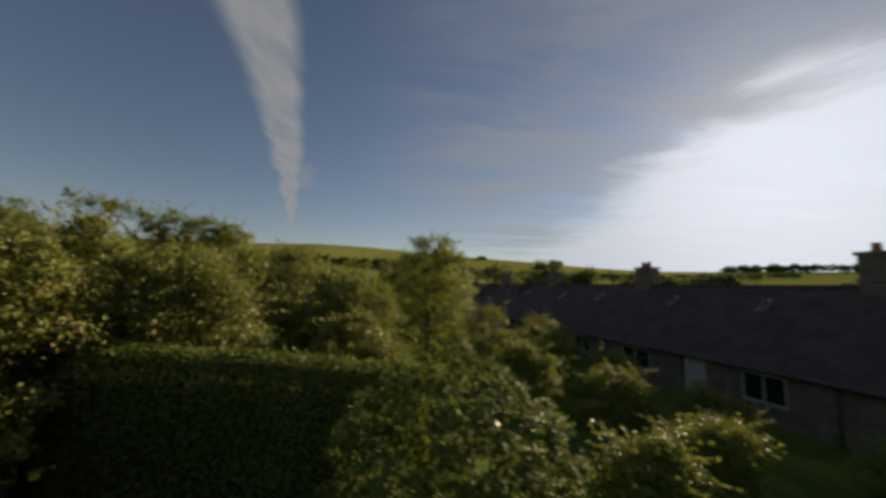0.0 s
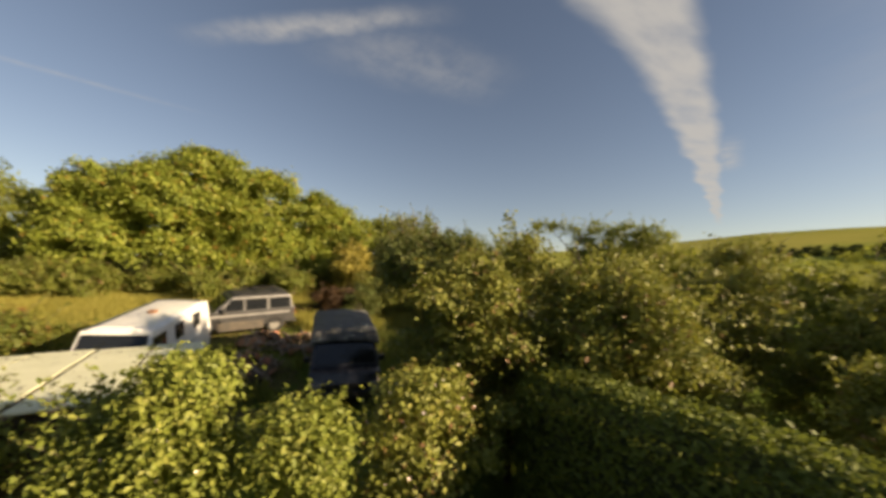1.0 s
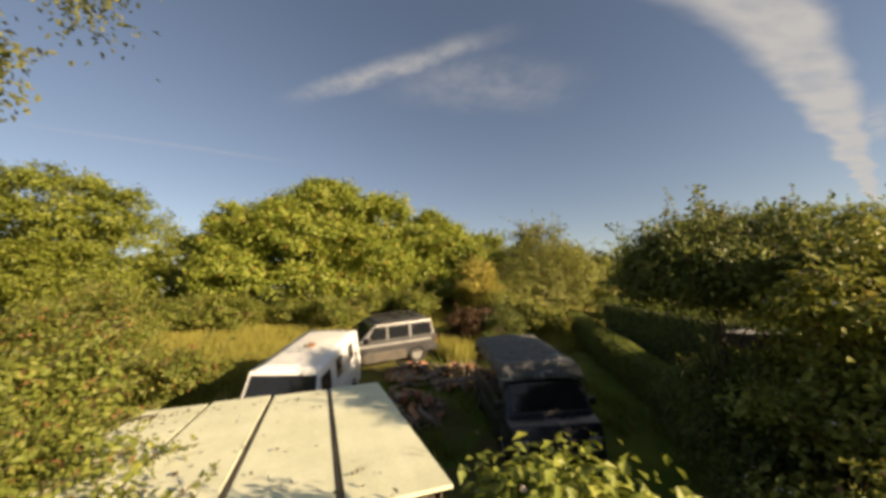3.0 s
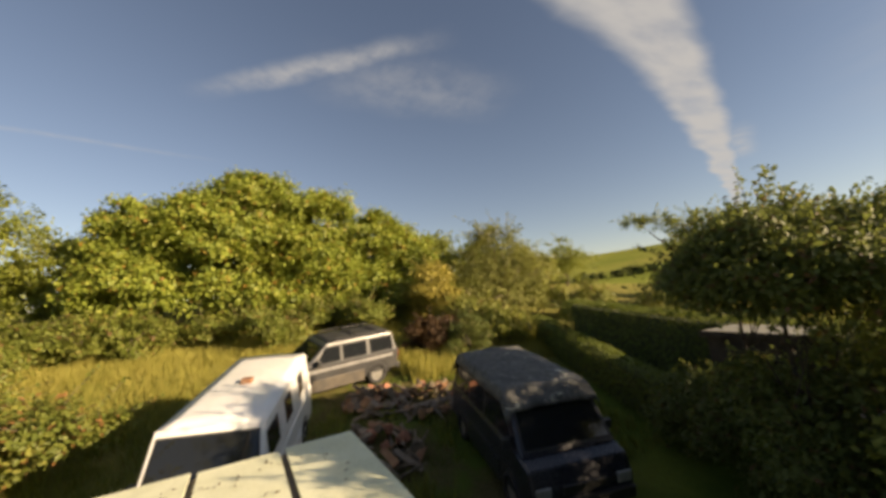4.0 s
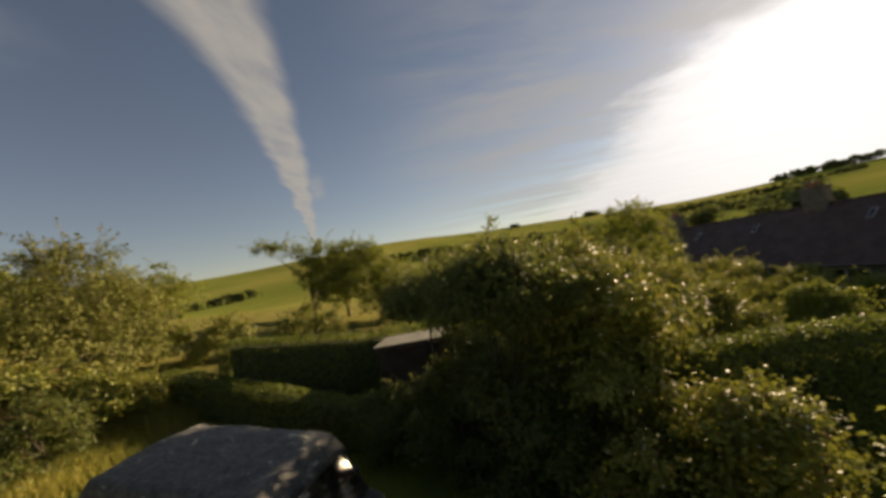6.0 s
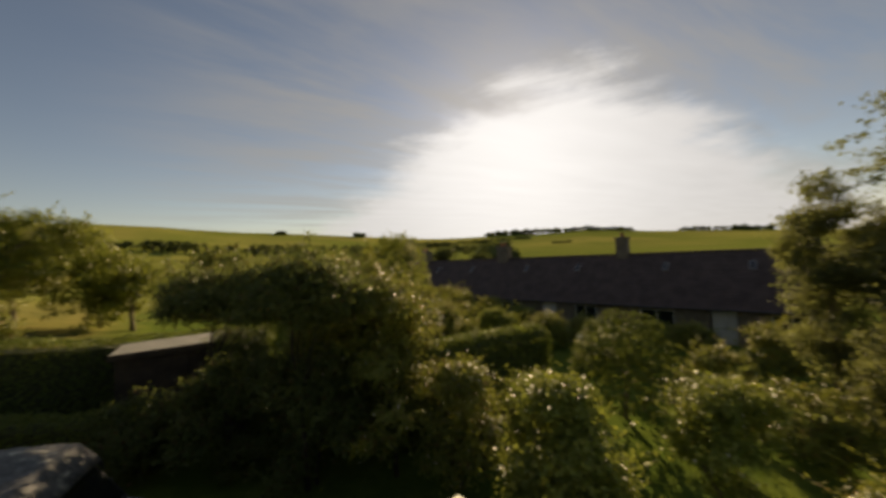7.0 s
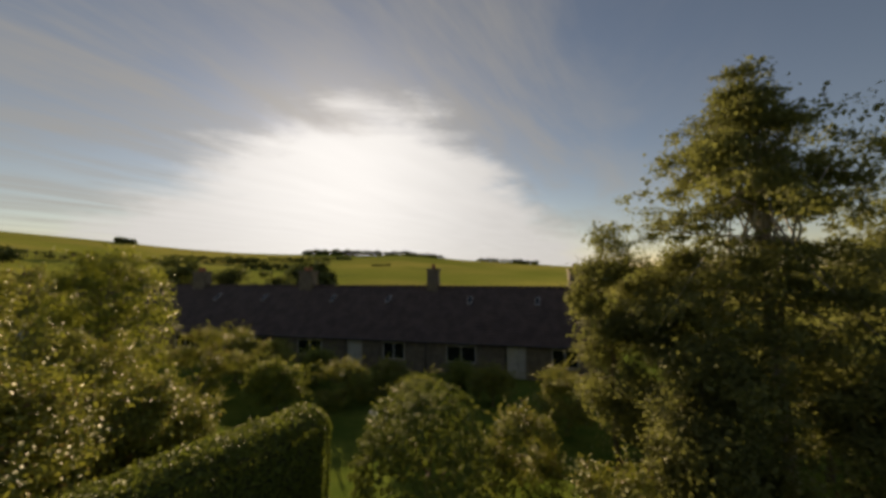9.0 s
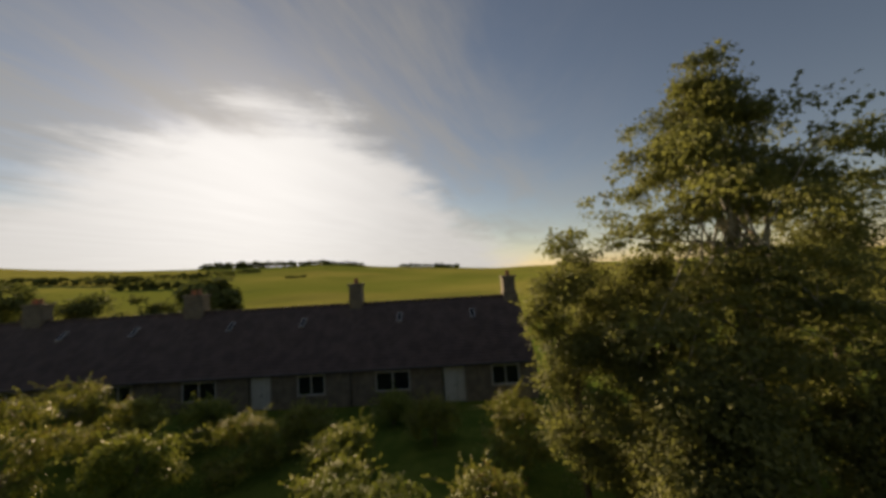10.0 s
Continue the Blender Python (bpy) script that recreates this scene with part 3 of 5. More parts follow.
def hedge(label, a, b, width, height, leaves, size, mat, seed, group="", turn=0.3):
    """A clipped hedge from a to b: stems inside, leaves over its sides and top."""
    rng = np.random.default_rng(seed)
    a, b = Vector((*a, 0)), Vector((*b, 0))
    length = (b - a).length
    d = (b - a).normalized()
    side = Vector((-d.y, d.x, 0))
    foot = thing("hedge", pose(a.x, a.y, ground_z(a.x, a.y)), label, "hedge", group)
    z0 = ground_z(a.x, a.y)
    s = rng.random(leaves) * length
    top = rng.random(leaves) < width / (width + 2 * height) * 1.3
    w = np.where(top, rng.uniform(-0.5, 0.5, leaves) * width, np.sign(rng.normal(size=leaves)) * width * 0.5)
    h = np.where(top, height, rng.random(leaves) * height)
    end = rng.random(leaves) < 0.05
    s = np.where(end, np.where(rng.random(leaves) < 0.5, 0, length), s)
    w = np.where(end, rng.uniform(-0.5, 0.5, leaves) * width, w)
    wave = np.array([0.09 * noise.noise(Vector((q * 0.9, seed, 0))) + 0.05 * noise.noise(Vector((q * 3, seed, 4))) for q in s])
    h = h * (1 + wave / height) + rng.normal(size=leaves) * 0.035 + np.where(rng.random(leaves) < 0.03, rng.random(leaves) * 0.14, 0)
    w = w * (1 + wave * 0.7) + rng.normal(size=leaves) * 0.04
    # shoulders and ends rounded by clipping
    near = np.clip((h - (height - turn)) / turn, 0, 1)
    w = np.where(top, w, w * np.sqrt(1 - 0.8 * near ** 2))
    h = np.where(top, h - turn * (1 - np.sqrt(1 - 0.92 * np.clip(2 * np.abs(w) / width, 0, 1) ** 2)), h)
    last = np.clip(1 - np.minimum(s, length - s) / 0.6, 0, 1)
    w, h = w * np.sqrt(1 - min(2.5 * turn, 0.75) * last ** 2), h * (1 - 0.5 * turn * last ** 2)
    gx, gy = a.x + d.x * s + side.x * w, a.y + d.y * s + side.y * w
    gz = np.array([ground_z(px, py) for px, py in zip(gx, gy)]) - z0
    pts = np.stack([gx - a.x, gy - a.y, np.maximum(h, 0.03) + gz], 1)
    nor = rng.normal(size=(leaves, 3)) * 0.6 + np.where(top[:, None], [0, 0, 1], np.array([side.x, side.y, 0]) * np.sign(w)[:, None])
    nor /= np.linalg.norm(nor, axis=1, keepdims=True)
    bm = bmesh.new()
    for i in range(int(length / 0.45) + 1):
        p = a + d * min(i * 0.45 + 0.1, length) - a
        gz0 = ground_z(a.x + p.x, a.y + p.y) - z0
        tips = [(p.x + side.x * k * width * 0.3, p.y + side.y * k * width * 0.3, gz0 + height * 0.85) for k in (-1, 0, 1)]
        for tip in tips:
            tube([(p.x, p.y, gz0 - 0.1), ((p.x * 2 + tip[0]) / 3, (p.y * 2 + tip[1]) / 3, gz0 + height * 0.4), tip], [0.03, 0.02, 0.008], 5, bm)
    tagged(part("stem", bm, M["dark_bark"], foot), kind="stuff")
    # solid dark block added inside, so the hedge is not seen through
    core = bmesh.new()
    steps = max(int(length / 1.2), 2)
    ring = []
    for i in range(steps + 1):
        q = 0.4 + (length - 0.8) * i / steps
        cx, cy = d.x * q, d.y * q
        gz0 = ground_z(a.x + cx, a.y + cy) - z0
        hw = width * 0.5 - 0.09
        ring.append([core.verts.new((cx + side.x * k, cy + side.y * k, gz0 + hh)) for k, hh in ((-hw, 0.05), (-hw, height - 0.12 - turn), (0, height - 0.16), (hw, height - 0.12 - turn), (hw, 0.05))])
    for r0, r1 in zip(ring, ring[1:]):
        for i in range(4):
            core.faces.new((r0[i], r0[i + 1], r1[i + 1], r1[i]))
    core.faces.new(ring[0])
    core.faces.new(ring[-1][::-1])
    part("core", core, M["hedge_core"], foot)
    leafy = link_mesh("foliage", leaf_mesh("foliage", pts, nor, size * rng.uniform(0.6, 1.3, leaves), rng), M[mat], foot)
    tagged(leafy, kind="stuff")
    return foot


M["hedge_core"] = surface("hedge_dark_core", (0.05, 0.06, 0.022), (0.09, 0.10, 0.036), 6, 50, 0.95, 0, 0.9, distance=0.05)


def lumpy(blobs, n, r, seed):
    """The blobs with n smaller ones set into their skins, so that the crown billows."""
    rng = np.random.default_rng(seed)
    b = np.array(blobs, float)
    share = b[:, 3] * b[:, 4]
    out = [tuple(row * np.array([1, 1, 1, 0.86, 0.86, 0.86])) for row in b]
    for i in rng.choice(len(b), n, p=share / share.sum()):
        d = rng.normal(size=3)
        d[2] = abs(d[2]) - 0.25
        d /= np.linalg.norm(d)
        f = rng.uniform(0.6, 1.3) * r
        out.append((*(b[i, :3] + d * b[i, 3:] * 0.84), f, f, f * 0.58))
    return out


def blobs_dome(seed, n, w, d, z0, z1, r):
    """Rough round crown: n blobs within a dome w x d wide from z0 to z1."""
    rng = np.random.default_rng(seed)
    out = [(rng.normal() * 0.1 * w, rng.normal() * 0.1 * d, z1 - r * 0.8, r * 0.8, r * 0.8, r * 0.8)]
    for i in range(n):
        a, q = rng.uniform(0, 2 * math.pi), math.sqrt(rng.random())
        top = z0 + (z1 - z0) * math.sqrt(max(1 - q * q * 0.75, 0)) - r * 0.75
        z = z0 + max(top - z0, 0.1) * (1.0 if i % 3 == 0 else rng.random() ** 0.75)
        f = rng.uniform(0.75, 1.25)
        out.append((q * math.cos(a) * (w / 2 - r * 0.7), q * math.sin(a) * (d / 2 - r * 0.7), z, r * f, r * f, r * f * 0.85))
    return out

# ---- the field's edge: large trees ----
plant("sycamore_tree", "broad sunlit sycamore with a dense domed yellow-green crown", "tree", (-31.5, -1.5),
      lumpy([(0, -1, 5.5, 4.0, 4.4, 3.9), (0.5, 3.2, 4.9, 3.6, 3.9, 3.5), (0, -4.7, 4.7, 3.2, 3.4, 3.2), (0.5, 7.0, 4.0, 3.0, 3.3, 3.0),
       (1.5, -2.5, 3.4, 3.6, 3.6, 3.0), (1.5, 3.5, 2.6, 3.2, 3.4, 2.4), (1.5, -5.9, 2.8, 2.6, 2.4, 2.4), (1.0, 9.0, 3.2, 2.4, 2.4, 2.6),
       (0, 0.0, 7.05, 3.0, 3.4, 2.8), (0.3, -6.0, 4.4, 2.1, 1.9, 2.2), (2.6, -4.6, 1.5, 2.2, 2.6, 1.6), (2.8, 0.2, 1.5, 2.2, 3.0, 1.6), (2.4, 5.2, 1.5, 2.2, 2.8, 1.6), (2.0, 8.6, 1.4, 2.0, 2.2, 1.5)], 190, 1.05, 5),
      175000, 0.2, "sycamore", 11, clump=0.52, trunk=(4.5, 0.42), tips=22, inner=0.15, slim=0.8)
plant("oak_tree", "rounded oak with a sunlit olive-green crown at the field's edge", "tree", (-30.5, -17.5),
      lumpy([(0, 0.4, 6.0, 3.6, 4.5, 3.6), (0, 3.8, 5.3, 2.9, 3.2, 3.1), (0, -3.8, 5.2, 3.2, 3.6, 3.4), (1.2, 1.0, 2.6, 3.2, 3.6, 2.4), (1.0, -3.6, 2.4, 3, 3, 2.2), (2.0, 3.6, 1.4, 2.4, 2.6, 1.5), (2.0, 0, 1.4, 2.4, 2.8, 1.5)], 80, 1.1, 6),
      60000, 0.22, "ash", 12, clump=0.6, trunk=(3.6, 0.38), tips=16, inner=0.15)
plant("oak_tree", "tall oak in the woodland edge behind brambles", "tree", (-25.5, -27.0),
      [(0, 0, 6.0, 4.0, 4.4, 4.0), (1, 3, 4.2, 3.4, 3.6, 3.2), (0, -4, 4.6, 3.6, 3.6, 3.4)], 20000, 0.32, "ash", 13, clump=0.75, trunk=(4, 0.4), tips=12)
plant("thorn_tree", "feathery pale green thorn tree with a spreading top", "tree", (-24.9, 12.1),
      [(0, 0, 3.4, 2.1, 2.5, 1.6), (0, 0.2, 5.1, 1.0, 1.3, 0.7), (0.4, 1.4, 2.4, 1.8, 1.9, 1.5), (0.3, -1.6, 2.2, 1.5, 1.7, 1.4), (0.5, 0, 1.3, 1.8, 2.4, 1.2), (0, -0.9, 5.2, 0.7, 0.9, 0.35)],
      17000, 0.14, "thorn", 14, clump=0.5, trunk=(2.8, 0.14), tips=16, sprigs=120)
plant("ash_tree", "slender ash tree with an open crown before the hill", "tree", (-22.2, 26.4),
      [(-1.9, -2.3, 6.55, 0.75, 0.9, 0.3), (-1.2, -1.7, 6.3, 0.8, 0.9, 0.4), (-0.3, -0.8, 6.0, 0.9, 1.0, 0.5), (0.9, 0.6, 5.7, 1.5, 1.6, 1.2), (2.6, 2.0, 5.2, 1.8, 1.8, 1.4), (4.2, 3.0, 4.8, 1.5, 1.6, 1.4), (0.8, 0.5, 3.9, 1.5, 1.7, 1.1), (3.2, 2.4, 3.2, 2.0, 2.2, 1.7), (0.2, -0.3, 4.7, 1.2, 1.3, 0.9), (1.6, 1.0, 2.3, 1.9, 2.1, 1.5)],
      20000, 0.17, "ash", 15, clump=0.45, trunk=(4.6, 0.16), tips=18, sprigs=70)
for i, (x, y, w, h, seed) in enumerate(((-22, 33, 6.5, 6.0, 21), (-15.5, 30, 7, 5.6, 22), (-10.5, 24, 6, 5.4, 23), (-6.0, 21.5, 5.4, 5.2, 24), (-3.4, 26, 5.6, 5.6, 25), (-36, 16, 6, 5.2, 27), (-33.5, 21, 5.2, 4.6, 28), (-41, 33, 8, 6.4, 29), (-28.5, 16, 4.5, 3.8, 30), (-17.5, 31.5, 5.0, 5.0, 35), (0.0, 33.0, 5.5, 6.4, 34))):
    plant("garden_tree", "bushy mixed tree in the belt beyond the gardens", "tree", (x, y),
          blobs_dome(seed, 9, w, w, 1.2, h, w * 0.24), 9500, 0.2, "ash" if i % 2 else "hawthorn", seed, clump=0.5, trunk=(h * 0.5, 0.14), tips=10, sprigs=40, group="trees beyond the gardens")
plant("bay_tree", "rounded bushy tree standing clear of its neighbours", "tree", (-0.6, 19.0),
      [(0, 0, 5.7, 1.6, 1.6, 1.1), (0.2, 0.2, 4.5, 2.1, 2.0, 1.6), (-0.2, 0, 3.0, 2.3, 2.3, 1.7), (0, 0, 1.5, 2.2, 2.2, 1.5)],
      22000, 0.13, "ash", 31, clump=0.36, trunk=(4.5, 0.13), tips=14, sprigs=40, reach_by=0.7)

for i, (x, y, w, h) in enumerate(((-41, -24, 9, 7.0), (-43, -16, 8, 6.0), (-42, -9, 8, 6.5), (-43, -1, 9, 6.0), (-42, 8, 8, 6.0), (-40, 14.5, 8, 5.8), (-37, 20, 7, 4.6), (-35.5, -10.3, 6.5, 5.2))):
    plant("wood_tree", "broadleaf tree in the wood behind the field", "tree", (x, y),
          blobs_dome(140 + i, 10, w, w, 0.8, h, w * 0.24), 8000, 0.32, "ash", 140 + i, clump=0.7, trunk=(h * 0.5, 0.16), tips=8, sprigs=30, group="trees of the wood")

# ---- hedgerow of shrubs between garden and yard ----
for at, h, w, seed, fl, low in (((-5.6, 8.2), 4.5, 2.8, 41, 130, 0.35), ((-7.2, 6.5), 5.1, 3.0, 49, 260, 0.5), ((-7.0, 9.4), 4.9, 3.4, 43, 240, 0.35), ((-5.9, 12.6), 4.6, 3.6, 44, 120, 0.35), ((-3.1, 13.6), 4.4, 3.4, 45, 120, 0.35), ((-2.4, 10.3), 3.3, 2.6, 46, 60, 0.3)):
    plant("hawthorn_bush", "tall untrimmed hawthorn with dark glossy leaves and loose shoots", "shrub", at,
          blobs_dome(seed, 30, w, w, low, h - 0.3, 0.48), 28000, 0.095, "hawthorn", seed, clump=0.3, trunk=(h * (0.55 if low < 2 else 0.75), 0.06 if low < 2 else 0.05), bark="dark_bark", tips=26 if low < 2 else 8, sprigs=110, sprays=16, petal_specks=fl, group="hawthorns along the garden")
plant("hawthorn_bush", "hawthorn shrub with a bare twig rising from its top", "shrub", (-6.0, 7.6),
      blobs_dome(47, 20, 2.2, 1.7, 0.4, 4.3, 0.42), 17000, 0.1, "hawthorn", 47, clump=0.28, trunk=(2.6, 0.06), bark="dark_bark", tips=14, sprigs=90, sprays=8, group="hawthorns along the garden")
hedge("clipped garden hedge with a sunlit top and leafy sides", (-6.4, 6.35), (-0.2, 7.05), 1.1, 2.6, 25000, 0.09, "hedge", 51)

# ---- dark hawthorns at the yard's corner, clear stems below ----
# Leaves coloured darker for the side of these trees turned from the sun.
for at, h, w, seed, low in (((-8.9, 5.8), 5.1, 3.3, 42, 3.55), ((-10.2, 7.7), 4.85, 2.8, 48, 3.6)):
    plant("shaded_hawthorn", "glossy hawthorn with a spreading crown on clear stems, leaves coloured as shaded", "tree", at,
          blobs_dome(seed, 32, w, w, low, h - 0.3, 0.48), 42000, 0.075, "shaded_leaf", seed, clump=0.27, trunk=(h * 0.75, 0.045), bark="dark_bark", tips=8, sprigs=110, sprays=14, group="hollies at the corner of the yard")

# ---- undergrowth below the hawthorns ----
# All but bushes 2 and 3 get leaves darkened for the deep shade here.
# The last bush is added to hide the sunlit end of the felt shed.
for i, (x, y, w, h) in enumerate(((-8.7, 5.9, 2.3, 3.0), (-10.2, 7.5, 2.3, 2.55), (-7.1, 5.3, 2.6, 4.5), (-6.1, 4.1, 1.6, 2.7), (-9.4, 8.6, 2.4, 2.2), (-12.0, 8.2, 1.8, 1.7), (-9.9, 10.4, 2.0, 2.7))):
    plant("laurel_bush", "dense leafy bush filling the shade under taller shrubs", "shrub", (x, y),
          blobs_dome(180 + i, 20, w, w, 0.25, h, 0.4), 12000, 0.09, "hawthorn" if i in (2, 3) else "shaded_leaf", 180 + i, clump=0.26, trunk=(h * 0.5, 0.04), bark="dark_bark", tips=10, sprigs=40, reach_by=0.6, petal_specks=220 if i in (2, 3) else 0, group="undergrowth below the hawthorns")

# ---- yard edge: shrubs by the shed ----
plant("garden_shrub", "light green leafy shrub with long arching shoots", "shrub", (-6.3, 1.25),
      blobs_dome(61, 16, 1.4, 1.5, 0.5, 3.05, 0.32), 17000, 0.085, "rose", 61, clump=0.26, trunk=(1.7, 0.05), tips=14, sprigs=22, reach_by=0.5, petal_specks=60)
plant("garden_shrub", "light green leafy shrub beside a cream shed roof", "shrub", (-6.8, 0.5),
      blobs_dome(62, 12, 1.0, 1.0, 0.4, 2.6, 0.28), 9000, 0.08, "rose", 62, clump=0.25, trunk=(1.5, 0.045), tips=10, sprigs=50, reach_by=0.8)
plant("garden_shrub", "light green leafy shrub with arching shoots over the path", "shrub", (-5.55, 2.35),
      blobs_dome(63, 12, 1.1, 1.2, 0.4, 2.6, 0.3), 10000, 0.08, "rose", 63, clump=0.25, trunk=(1.5, 0.045), tips=10, sprigs=30, reach_by=0.6)
for i, (x, y, w, h) in enumerate(((-16.5, -6.2, 4.6, 2.6), (-13.2, -6.6, 4.0, 2.5), (-19.5, -9.0, 5.5, 3.0), (-15.2, -10.5, 5.0, 3.4), (-23.5, -10.5, 6, 3.0), (-11.0, -8.0, 4.0, 2.8), (-20.5, -15.5, 6.0, 4.0), (-13.2, -14.0, 5.0, 4.4), (-26.0, -8.0, 4.6, 1.9), (-8.6, -4.3, 2.4, 2.5), (-10.4, -4.3, 2.8, 2.7), (-12.4, -4.6, 2.8, 2.6), (-7.9, -2.9, 2.2, 2.8), (-8.0, -1.7, 1.6, 2.4), (-9.2, -2.9, 2.3, 2.65), (-9.0, -4.2, 2.0, 2.5))):
    plant("bramble_thicket", "sunlit bramble and elder thicket with yellowing leaves", "shrub", (x, y),
          lumpy(blobs_dome(70 + i, 10, w, w, 0.4, h, 0.75), 16, 0.5, 70 + i), 11000 if x < -10.5 else 16000, 0.14 if x < -10.5 else 0.095, "elder" if i in (0, 2, 5, 9, 10, 15) else "bramble", 70 + i, clump=0.38 if x < -10.5 else 0.3, trunk=(h * 0.4, 0.04), tips=10, sprigs=60, group="brambles round the yard")
for i, (x, y, w, h) in enumerate(((-27.2, 6.2, 4.2, 2.0), (-26.8, 1.8, 3.6, 1.6), (-27.6, -3.4, 3.4, 1.5), (-25.2, -1.0, 3.6, 1.9), (-25.4, 3.7, 3.4, 1.9), (-25.2, -5.8, 3.6, 2.0), (-25.6, -9.6, 3.4, 1.9), (-22.6, 8.3, 3.2, 2.0), (-20.4, 9.2, 2.6, 1.7), (-22.5, 17, 4.0, 2.3), (-19.5, 20, 4.0, 2.4), (-25.5, 15.5, 3.6, 2.6))):
    plant("low_bush", "low scrubby bush at the foot of the trees", "shrub", (x, y),
          blobs_dome(90 + i, 8, w, w, 0.3, h, 0.55), 6000, 0.15, "bramble" if i < 7 else "hawthorn", 90 + i, clump=0.35, trunk=(h * 0.4, 0.04), tips=8, sprigs=30, group="scrub below the trees")

for x, y, w, h, seed in ((-21.0, 5.3, 2.2, 1.5, 97), (-21.6, 6.9, 1.8, 1.3, 98)):
    plant("copper_bush", "low dark copper-brown bush at the edge of the yard", "shrub", (x, y),
          blobs_dome(seed, 9, w, w, 0.2, h, 0.4), 5000, 0.13, "copper", seed, clump=0.3, trunk=(h * 0.4, 0.04), bark="dark_bark", tips=8, sprigs=30, group="copper bushes")
# Bush added where the yard's corner is dark with shadow and scrap.
plant("shadow_bush", "dense dark bush added for shadow and scrap at the corner of the yard", "shrub", (-19.9, 6.9),
      blobs_dome(99, 12, 2.2, 2.2, 0.2, 1.9, 0.42), 9000, 0.09, "shaded_leaf", 99, clump=0.26, trunk=(0.9, 0.05), bark="dark_bark", tips=10, sprigs=30, reach_by=0.6)
plant("maple_bush", "bushy young maple turning golden below the sycamore", "shrub", (-25.2, 7.6),
      blobs_dome(100, 16, 3.4, 3.4, 0.3, 3.5, 0.6), 11000, 0.16, "golden", 100, clump=0.4, trunk=(1.4, 0.06), tips=12, sprigs=40)

# ---- right-hand hedges and gardens ----
hedge("tall dark clipped hedge in shade with a lit top edge", (-18.4, 11.0), (-8.6, 14.0), 1.0, 2.35, 24000, 0.08, "hedge", 52, turn=0.1)
hedge("low clipped hedge along the yard in shade", (-20.5, 11.0), (-11.6, 8.3), 0.7, 1.3, 16000, 0.08, "hedge", 53, turn=0.1)

# ---- by the terrace: rounded shrubs, birch and bushes ----
plant("clipped_shrub", "rounded clipped shrub with a browning sunlit top before the terrace", "shrub", (0.2, 4.2),
      [(0, 0, 1.6, 1.5, 1.5, 1.7), (0.1, 0.1, 1.1, 1.55, 1.55, 1.3)], 48000, 0.06, "hedge", 102, clump=0.07, trunk=(1.7, 0.06), tips=10, inner=0.1, sprigs=50, reach_by=1.2)
plant("flowering_bush", "leafy garden bush dotted with pale flowers", "shrub", (-2.9, 0.4),
      blobs_dome(103, 10, 2.0, 1.9, 0.5, 2.65, 0.45), 9000, 0.095, "rose", 103, clump=0.25, trunk=(1.4, 0.045), tips=10, sprigs=50, petal_specks=110)
def tiers(seed, levels, per, pad, droop):
    """Flat pads of leaves along branches, tier over tier: levels are (z, reach, shift in y)."""
    rng = np.random.default_rng(seed)
    out = []
    for z, reach, sy in levels:
        turn = rng.uniform(0, 2 * math.pi)
        for i in range(per):
            a = turn + 2 * math.pi * (i + rng.uniform(-0.3, 0.3)) / per
            r = reach * rng.uniform(0.45, 1.2)
            up = rng.uniform(-0.75, 0.75)
            for f, w in ((0.28, 0.6), (0.58, 0.85), (0.85, 0.8), (1.08, 0.5)):
                out.append((r * f * math.cos(a), sy + r * f * math.sin(a), z + up - droop * f * f * r, pad * w, pad * w, pad * w * rng.uniform(0.35, 0.75)))
    return out


plant("silver_birch", "tall silver birch with a backlit tiered drooping crown", "tree", (5.4, -3.3),
      tiers(111, ((10.8, 0.7, 0.5), (10.15, 1.7, 0.5), (9.45, 2.5, 0.45), (8.7, 2.9, 0.4), (7.95, 3.1, 0.4), (7.15, 3.2, 0.4), (6.4, 3.1, 0.3)), 9, 0.56, 0.16)
      + [(0, -2.6, 9.3, 0.7, 0.9, 0.3), (0, -2.0, 9.0, 0.7, 0.7, 0.3), (0, -3.3, 6.5, 0.8, 0.9, 0.35), (-0.3, 1.3, 5.0, 2.0, 2.2, 1.2), (0.3, -1.6, 4.9, 2.1, 2.2, 1.3), (0, 0, 3.8, 2.3, 2.8, 1.3), (0, 0.5, 2.6, 2.2, 2.6, 1.2), (0, 0.2, 6.0, 1.2, 1.2, 1.0), (0.1, 0.5, 9.7, 1.0, 1.1, 0.8), (-0.2, 0.9, 8.6, 1.2, 1.4, 0.9), (0, 1.1, 7.4, 1.3, 1.3, 0.8), (0.2, -0.2, 8.1, 0.9, 1.0, 0.6), (0.1, 0.3, 9.2, 0.9, 1.0, 0.6)],
      66000, 0.12, "birch", 111, clump=0.33, trunk=(10.4, 0.13), bark="birch_bark", tips=44, inner=0.3, droop=0.8, sprigs=120, reach_by=0.5)
for i, (x, y, w, h) in enumerate(((6.0, 0.55, 2.9, 8.0), (6.6, -1.2, 3.4, 7.2), (4.0, -5.2, 3.4, 4.9), (3.4, -1.6, 2.6, 4.6), (8.6, -5.0, 4.6, 5.0))):
    plant("willow_bush", "dense leafy bush below the birch, backlit along its edges", "shrub", (x, y),
          blobs_dome(120 + i, 34, w, w, 0.4, h - 0.3, 0.55), 26000, 0.115, "birch", 120 + i, clump=0.34, trunk=(h * 0.5, 0.08), tips=16, sprigs=80, reach_by=0.6, group="bushes under the birch")
